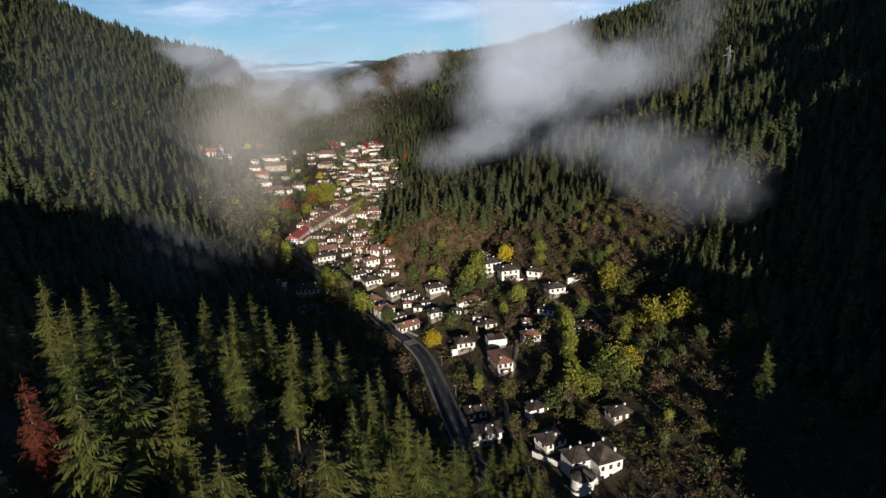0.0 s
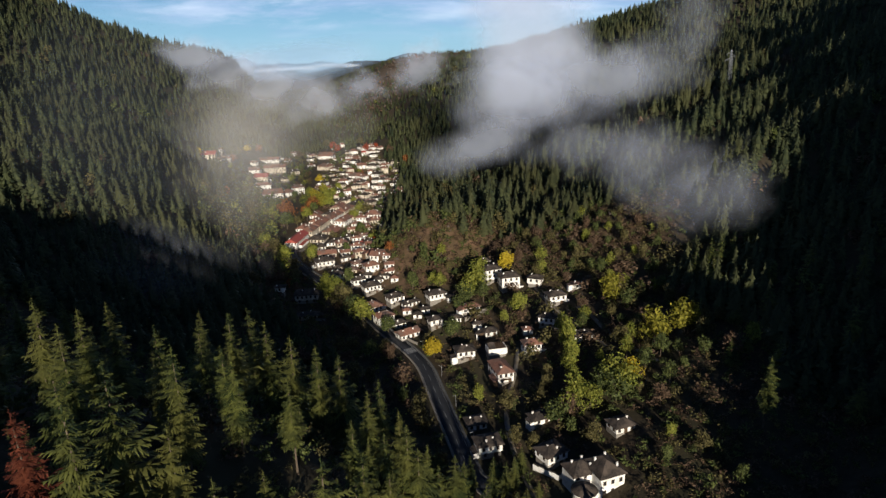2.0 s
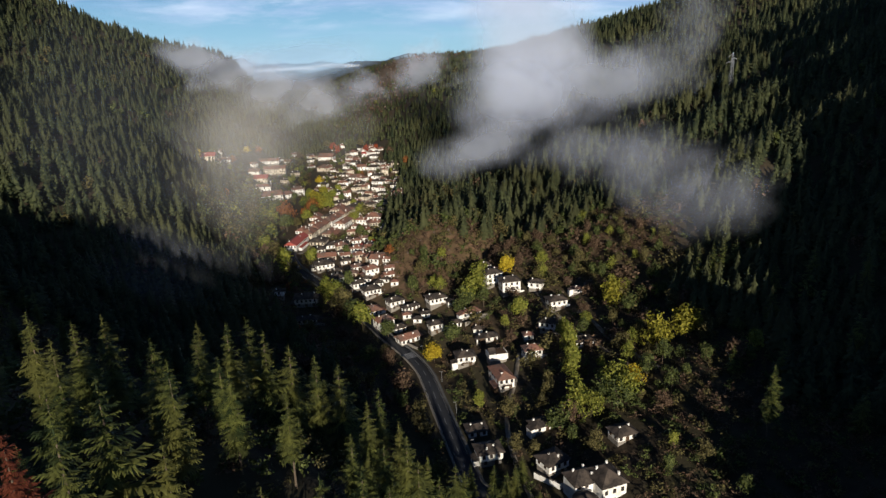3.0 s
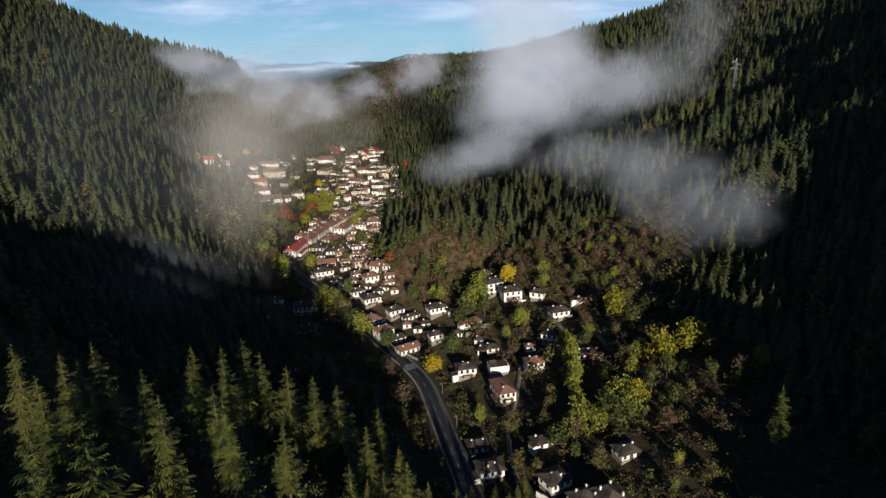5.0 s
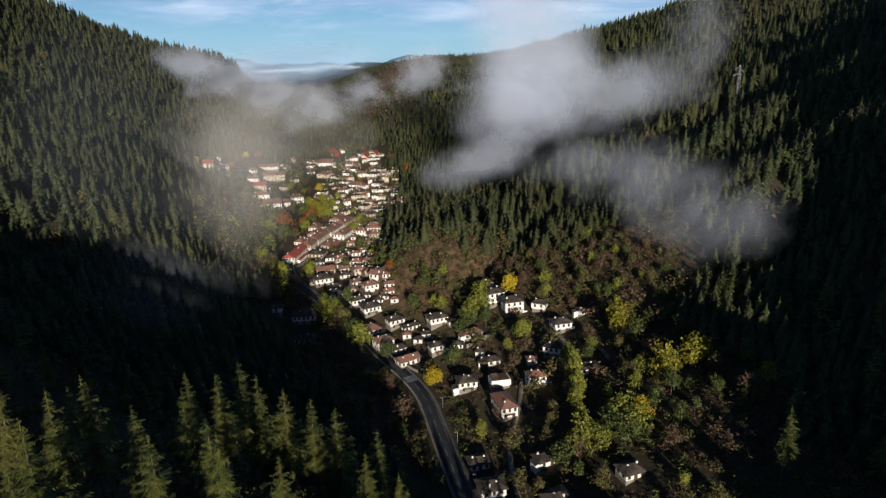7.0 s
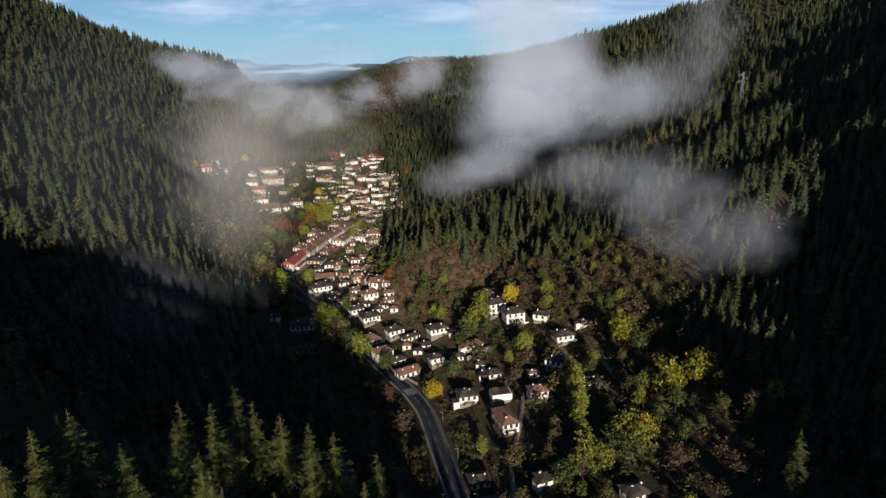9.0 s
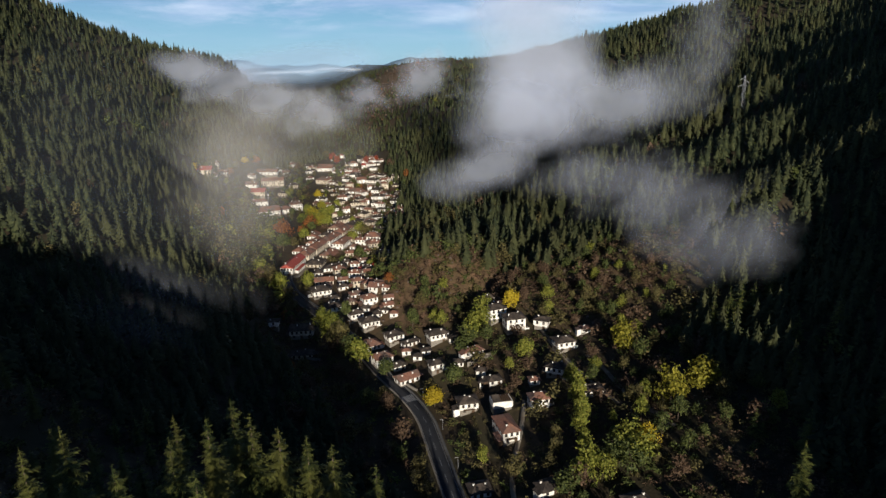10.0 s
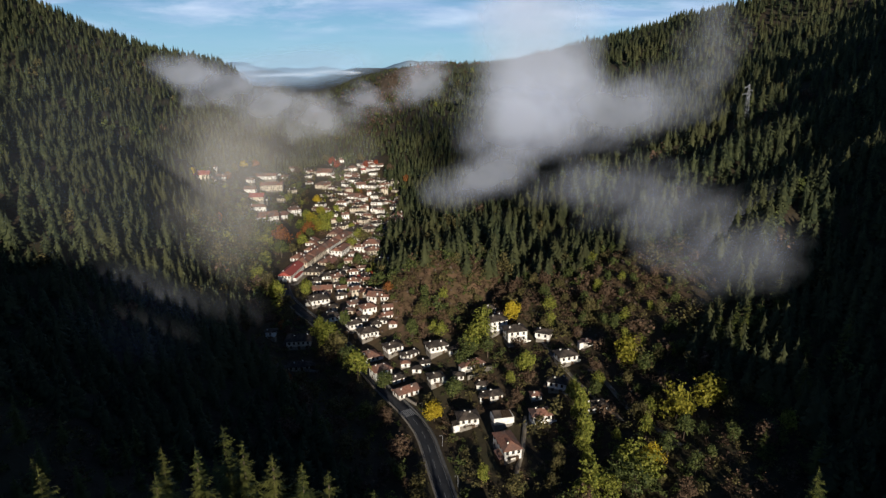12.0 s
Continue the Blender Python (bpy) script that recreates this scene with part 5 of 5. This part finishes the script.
# ---- mist ----


def mist(name, sheets, matter, seed, label, lean=(0.0, -1.0)):
    """A drifting bank of mist: curved, crumpled veils behind one another."""
    r = np.random.RandomState(seed)
    vs, fs, us, base = [], [], [], 0
    nu, nv = 15, 11
    for cx, cy, cz, w, h in sheets:
        u, v = np.meshgrid(np.linspace(-0.5, 0.5, nu), np.linspace(-0.5, 0.5, nv))
        bow = (u ** 2 + v ** 2) * w * 0.3 + 0.035 * w * np.sin(u * 6 + r.uniform(0, 6)) * np.cos(v * 5 + r.uniform(0, 6))
        turn = r.uniform(-0.22, 0.22)
        vs.append(np.stack([cx + u * w, cy + bow + turn * u * w, cz + v * h + 0.08 * h * np.sin(u * 5 + r.uniform(0, 6))], -1).reshape(-1, 3))
        us.append(np.stack([u + 0.5, v + 0.5], -1).reshape(-1, 2))
        quads = grid_faces(nu, nv)
        inside = (np.hypot(u, v).ravel() < 0.5)[quads].any(1)
        fs.append(quads[inside] + base)
        base += nu * nv
    me = fast_mesh(name, np.concatenate(vs), np.concatenate(fs), [matter], uv=np.concatenate(us))
    me.polygons.foreach_set("use_smooth", np.ones(len(me.polygons), bool))
    return tagged(new(name, me), label, "mist", kind="stuff")

M_CORE = mist_matter("mist_core", 0.66, 0.015, -0.2, 0.48, seed=3, rag=1.1)
mist("cloud_core", [(79, 558, 148, 192, 264), (66, 544, 96, 168, 128)], M_CORE, 3, "thick white cloud drifting against the wooded mountain")
M_CLOUD = mist_matter("mist_thick", 0.4, 0.024, -0.12, 0.55, seed=2, rag=0.88)
mist("cloud_bank", [(131, 522, 118, 198, 91), (35, 509, 68, 129, 69)], M_CLOUD, 4, "torn white cloud trailing along the mountain side")
M_SHRED = mist_matter("mist_shreds", 0.17, 0.034, -0.05, 0.65, seed=7, rag=0.8)
mist("cloud_shreds", [(194, 511, 146, 88, 154), (173, 530, 117, 147, 77)], M_SHRED, 6, "thin shreds of cloud in front of the high forest")
M_WISP = mist_matter("mist_thin", 0.22, 0.034, -0.08, 0.68, seed=2, rag=0.82)
mist("mist_wisp", [(97, 404, 84, 162, 54), (110, 338, 79, 146, 60), (114, 290, 75, 108, 56)], M_WISP, 5, "thin grey wisps of mist trailing over the dark spruces")
M_LEFT = mist_matter("mist_far", 0.44, 0.026, 0.02, 0.6, seed=5, rag=0.72)
mist("mist_ridge", [(-215, 623, 143, 116, 54), (-195, 672, 128, 146, 68), (-172, 729, 113, 170, 80), (-139, 807, 91, 167, 95), (-10, 1059, 114, 203, 125), (-101, 1114, 89, 149, 83)], M_LEFT, 7, "white mist lying along the far end of the ridge")
# the warm tone puts sunlight into the haze's own colour
M_GLOW = mist_matter("mist_glow", 0.25, 0.012, -0.12, 0.68, (0.78, 0.76, 0.73), seed=4, rag=0.85)
mist("mist_slope", [(-118, 396, 61, 130, 148), (-145, 559, 80, 248, 140)], M_GLOW, 9, "faint sunlit haze in front of the forest and the village")
# aerial haze, put into the blue tint of one thin veil
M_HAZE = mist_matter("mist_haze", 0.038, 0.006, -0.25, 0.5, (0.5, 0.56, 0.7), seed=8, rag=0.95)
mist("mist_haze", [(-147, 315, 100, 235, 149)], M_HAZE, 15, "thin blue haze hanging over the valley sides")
M_HOLLOW = mist_matter("mist_hollow", 0.09, 0.02, 0.05, 0.7, seed=5, rag=0.75)
mist("mist_hollow", [(-122, 316, 50, 134, 62), (-124, 269, 47, 114, 53)], M_HOLLOW, 11, "thin mist rising from the shaded hollow")
# blue-tinted veil that stands for the haze of distance
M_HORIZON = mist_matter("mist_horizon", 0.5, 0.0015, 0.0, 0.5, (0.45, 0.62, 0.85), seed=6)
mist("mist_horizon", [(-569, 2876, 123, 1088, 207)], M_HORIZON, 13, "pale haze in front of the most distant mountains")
M_STRIP = mist_matter("low_cloud", 0.95, 0.006, 0.0, 0.35, (0.9, 0.93, 0.98), seed=9, rag=0.5)
mist("valley_cloud", [(-629, 2914, 94, 369, 29), (-388, 2956, 103, 263, 26)], M_STRIP, 17, "bright low cloud lying in the far valleys")

# ---- road, lanes and walls ----


def smooth_line(points, step=2.0):
    p = np.asarray(points, float)
    d = np.concatenate([[0], np.cumsum(np.hypot(*np.diff(p, axis=0).T))])
    s = np.arange(0, d[-1], step)
    q = np.column_stack([np.interp(s, d, p[:, 0]), np.interp(s, d, p[:, 1])])
    k = np.ones(5) / 5
    return np.column_stack([np.convolve(np.pad(q[:, i], 2, mode="edge"), k, "valid") for i in (0, 1)])


def painted(name, line, width, side, lift, mat, label):
    ob = ribbon(name, line, width, lift, mat, label, side=side, kind="")
    ob.parent = road
    return ob


painted("edge_line", ROAD, 0.12, 2.8, 0.145, M_LINE, "white edge line")
painted("edge_line", ROAD, 0.12, -2.8, 0.145, M_LINE, "white edge line")
for k in range(4, len(ROAD) - 8, 4):
    if abs(ROAD[k, 1] - 302) > 9:
        painted("centre_dash", ROAD[k:k + 3], 0.12, 0.0, 0.145, M_LINE, "white centre dash")
i0 = int(np.argmin(abs(ROAD[:, 1] - 301)))
for k in range(7):
    painted("crossing_stripe", ROAD[i0 - 1:i0 + 2], 0.46, -2.4 + 0.8 * k, 0.148, M_LINE, "white zebra stripe")
ribbon("pavement", ROAD, 1.1, 0.3, M_CONCRETE, "pale concrete pavement beside the road", "pavement", side=-3.8)
ribbon("river_wall", ROAD, 0.5, 0.95, M_STONE, "low stone parapet between road and river", "wall", thick=2.0, side=3.5)

STREET = smooth_line([(-101, 468), (-97, 490), (-92, 513), (-86, 536), (-79, 561), (-71, 586), (-63, 612), (-60, 640), (-72, 700), (-96, 760), (-120, 830)])
ribbon("street", STREET, 5.0, 0.16, M_LANE, "pale paved main street of the village", "street")
ribbon("lane", smooth_line([(35, 284), (32.5, 273), (30, 260), (25.7, 249), (23, 234), (23, 220), (24, 206), (27, 190), (30, 176)]), 2.6, 0.12, M_LANE, "narrow pale lane between the gardens", "lane")
ribbon("garden_path", smooth_line([(46, 356), (49, 345), (53, 322), (57, 305), (62, 289), (66, 275), (70, 262)]), 2.0, 0.14, M_LANE, "trodden path along the terrace", "path")
ribbon("forest_track", smooth_line([(66, 306), (70.7, 291), (73.6, 273), (78, 256), (84, 240)]), 2.8, 0.12, M_LANE, "brown track climbing to the forest", "path")


def garden_wall(x0, y0, x1, y1, tall, mat, label, thick=0.45):
    """A wall with a coping, stepped over the ground."""
    n = max(2, int(math.hypot(x1 - x0, y1 - y0) / 2.5))
    wall = tagged(new("garden_wall"), label, "wall")
    wall.matrix_basis = pose(x0, y0, h1(x0, y0))
    yaw = math.degrees(math.atan2(y1 - y0, x1 - x0))
    run = math.hypot(x1 - x0, y1 - y0) / n
    z0 = h1(x0, y0)
    for k in range(n):
        cx, cy = x0 + (x1 - x0) * (k + 0.5) / n, y0 + (y1 - y0) * (k + 0.5) / n
        z = h1(cx, cy) - z0
        bm = bmesh.new()
        box(bm, -run / 2, run / 2, -thick / 2, thick / 2, -1.6, tall)
        a = part("wall_section", bm, mat, wall)
        a.matrix_basis = pose(cx - x0, cy - y0, z, 0, 0, yaw)
        bm = bmesh.new()
        box(bm, -run / 2, run / 2, -thick / 2 - 0.1, thick / 2 + 0.1, tall, tall + 0.12)
        b = part("coping", bm, M_SLATE, wall, "dark slate coping")
        b.matrix_basis = a.matrix_basis
    return wall


garden_wall(28, 203, 35, 195, 2.2, M_PLASTER, "white plastered yard wall with a slate coping")
garden_wall(35, 195, 41, 199, 1.8, M_PLASTER, "white plastered yard wall beside the slate-roofed house")
garden_wall(12, 317, 24, 320, 2.0, M_STONE, "stone retaining wall under the terrace house")
garden_wall(-12, 306, -24, 320, 1.6, M_STONE, "stone retaining wall beside the road")
garden_wall(-84, 345, -62, 340, 1.6, M_STONE, "stone terrace wall by the river house")
garden_wall(52, 292, 66, 276, 0.9, M_STONE, "low rubble wall along the path")


# ---- pylon ----


def pylon(x, y, tall, turn):
    """A lattice mast of a power line with three arms."""
    mast = tagged(new("power_pylon"), "grey steel lattice power pylon among the spruces", "pylon")
    mast.matrix_basis = pose(x, y, h1(x, y) - 0.5, 0, 0, turn)

    def bar(bm, p, q, r=0.045):
        p, q = Vector(p), Vector(q)
        bmesh.ops.create_cone(bm, cap_ends=True, segments=4, radius1=r, radius2=r, depth=(q - p).length, matrix=Matrix.Translation((p + q) / 2) @ (q - p).to_track_quat("Z", "Y").to_matrix().to_4x4())

    def half(z):
        return 1.6 * (1 - z / tall) + 0.3 * z / tall

    corner = ((-1, -1), (1, -1), (1, 1), (-1, 1))
    for sx, sy in corner:
        bm = bmesh.new()
        bar(bm, (sx * half(0), sy * half(0), 0), (sx * half(tall), sy * half(tall), tall), 0.09)
        part("leg", bm, M_STEEL, mast)
    steps = 13
    for k in range(steps):
        z0, z1 = tall * k / steps, tall * (k + 1) / steps
        bm = bmesh.new()
        for j in range(4):
            a, b = corner[j], corner[(j + 1) % 4]
            bar(bm, (a[0] * half(z0), a[1] * half(z0), z0), (b[0] * half(z1), b[1] * half(z1), z1))
            bar(bm, (b[0] * half(z0), b[1] * half(z0), z0), (a[0] * half(z1), a[1] * half(z1), z1))
        part("bracing", bm, M_STEEL, mast)
    for z, reach in ((tall * 0.72, -4.6), (tall * 0.72, 2.2), (tall * 0.82, 3.4), (tall * 0.9, -3.2)):
        bm = bmesh.new()
        w = half(z)
        for sy in (-1, 1):
            bar(bm, (math.copysign(w, reach), sy * w, z), (reach, 0, z + 0.2), 0.1)
            bar(bm, (math.copysign(w, reach), sy * w, z + 1.3), (reach, 0, z + 0.2), 0.1)
        bar(bm, (reach, 0, z + 0.2), (reach, 0, z - 1.1), 0.1)
        part("arm", bm, M_STEEL, mast)


pylon(232, 524, 27, 8)

# ---- street lamps ----
LAMP_POST = box_mesh("post", M_STEEL, (-0.05, 0.05, -0.05, 0.05, -0.3, 5.0), (-0.04, 0.9, -0.04, 0.04, 4.92, 5.0))
LAMP_HEAD = box_mesh("head", M_LINE, (0.7, 1.2, -0.12, 0.12, 4.88, 5.02))
for k in range(9):
    y = 222 + k * 26
    dx = float(axis(y + 1) - axis(y - 1)) / 2
    x = float(axis(y)) + 5.6 * math.sqrt(1 + dx * dx)
    lamp = tagged(new("street_lamp"), "slim grey street lamp with a pale head beside the road", "street lamp", "lamps along the road")
    lamp.matrix_basis = pose(x, y, h1(x, y) + 0.1, 0, 0, 180 + math.degrees(math.atan2(1, dx)) - 90)
    shared("post", LAMP_POST, lamp)
    shared("head", LAMP_HEAD, lamp, label="pale lamp head")

# ---- rocks ----


def rock_shape(seed):
    r = np.random.RandomState(seed)
    bm = bmesh.new()
    bmesh.ops.create_icosphere(bm, subdivisions=1, radius=0.5)
    v = np.array([tuple(p.co * r.uniform(0.7, 1.25)) for p in bm.verts])
    f = np.array([[p.index for p in q.verts] for q in bm.faces])
    bm.free()
    return v, f


ROCK = [rock_shape(k) for k in range(4)]


def rocks(name, spots_xy, size, seed, label):
    r = np.random.RandomState(seed)
    x, y = spots_xy
    n = len(x)
    t = r.uniform(*size, n)
    s = np.column_stack([x, y, height(x, y) + 0.15 * t, t * r.uniform(0.8, 1.5, n), t, r.uniform(0, 6.28, n), r.randint(4, size=n)])
    return scatter(ROCK, s, name, [M_ROCK], label, "rocks")


rocks("hillside_rocks", pick(*jittered(-210, 40, 1350, 2150, 19, 61), lambda x, y: bareness(np.array(x), np.array(y)) > 0.5 + 0.4 * math.sin(x * 3.1 + y * 1.3)), (2, 5.5), 62, "pale rock outcrops on the far hillside")
rocks("spur_rocks", pick(*jittered(-38, 10, 376, 428, 6.5, 63), lambda x, y: (x * 7 + y * 3) % 5 < 2.6), (0.8, 2.6), 64, "grey stones showing on the brown spur")
rocks("slope_rocks", pick(*jittered(66, 122, 318, 384, 6.5, 65), lambda x, y: (x * 5 + y * 3) % 5 < 2.4), (0.8, 2.8), 66, "pale stones on the bare brown slope")

# ---- the last mountains on the horizon ----


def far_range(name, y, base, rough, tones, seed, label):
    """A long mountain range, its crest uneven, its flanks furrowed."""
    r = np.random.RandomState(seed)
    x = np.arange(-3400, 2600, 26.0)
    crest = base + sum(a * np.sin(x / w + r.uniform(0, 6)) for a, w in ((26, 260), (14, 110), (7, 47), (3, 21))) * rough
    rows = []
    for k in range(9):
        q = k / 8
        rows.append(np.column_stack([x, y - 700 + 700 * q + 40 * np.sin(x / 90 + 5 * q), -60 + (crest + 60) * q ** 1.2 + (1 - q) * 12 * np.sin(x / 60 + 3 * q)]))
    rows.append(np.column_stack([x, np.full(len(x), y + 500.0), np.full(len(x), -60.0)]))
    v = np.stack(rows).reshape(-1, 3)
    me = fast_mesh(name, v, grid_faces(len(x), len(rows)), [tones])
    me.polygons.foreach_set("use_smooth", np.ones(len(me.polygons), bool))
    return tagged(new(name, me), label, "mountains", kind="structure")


# haze of the distance is put into the blue of this colour
M_HAZED = surface("hazed_mountain", (0.12, 0.22, 0.34), (0.2, 0.32, 0.44), 0.004, 0.95, dirt=(0.28, 0.38, 0.46), dirt_scale=0.002)
far_range("backdrop_mountains", 4900, 120, 0.9, M_HAZED, 71, "distant mountain range on the horizon, blue haze put into its colour")
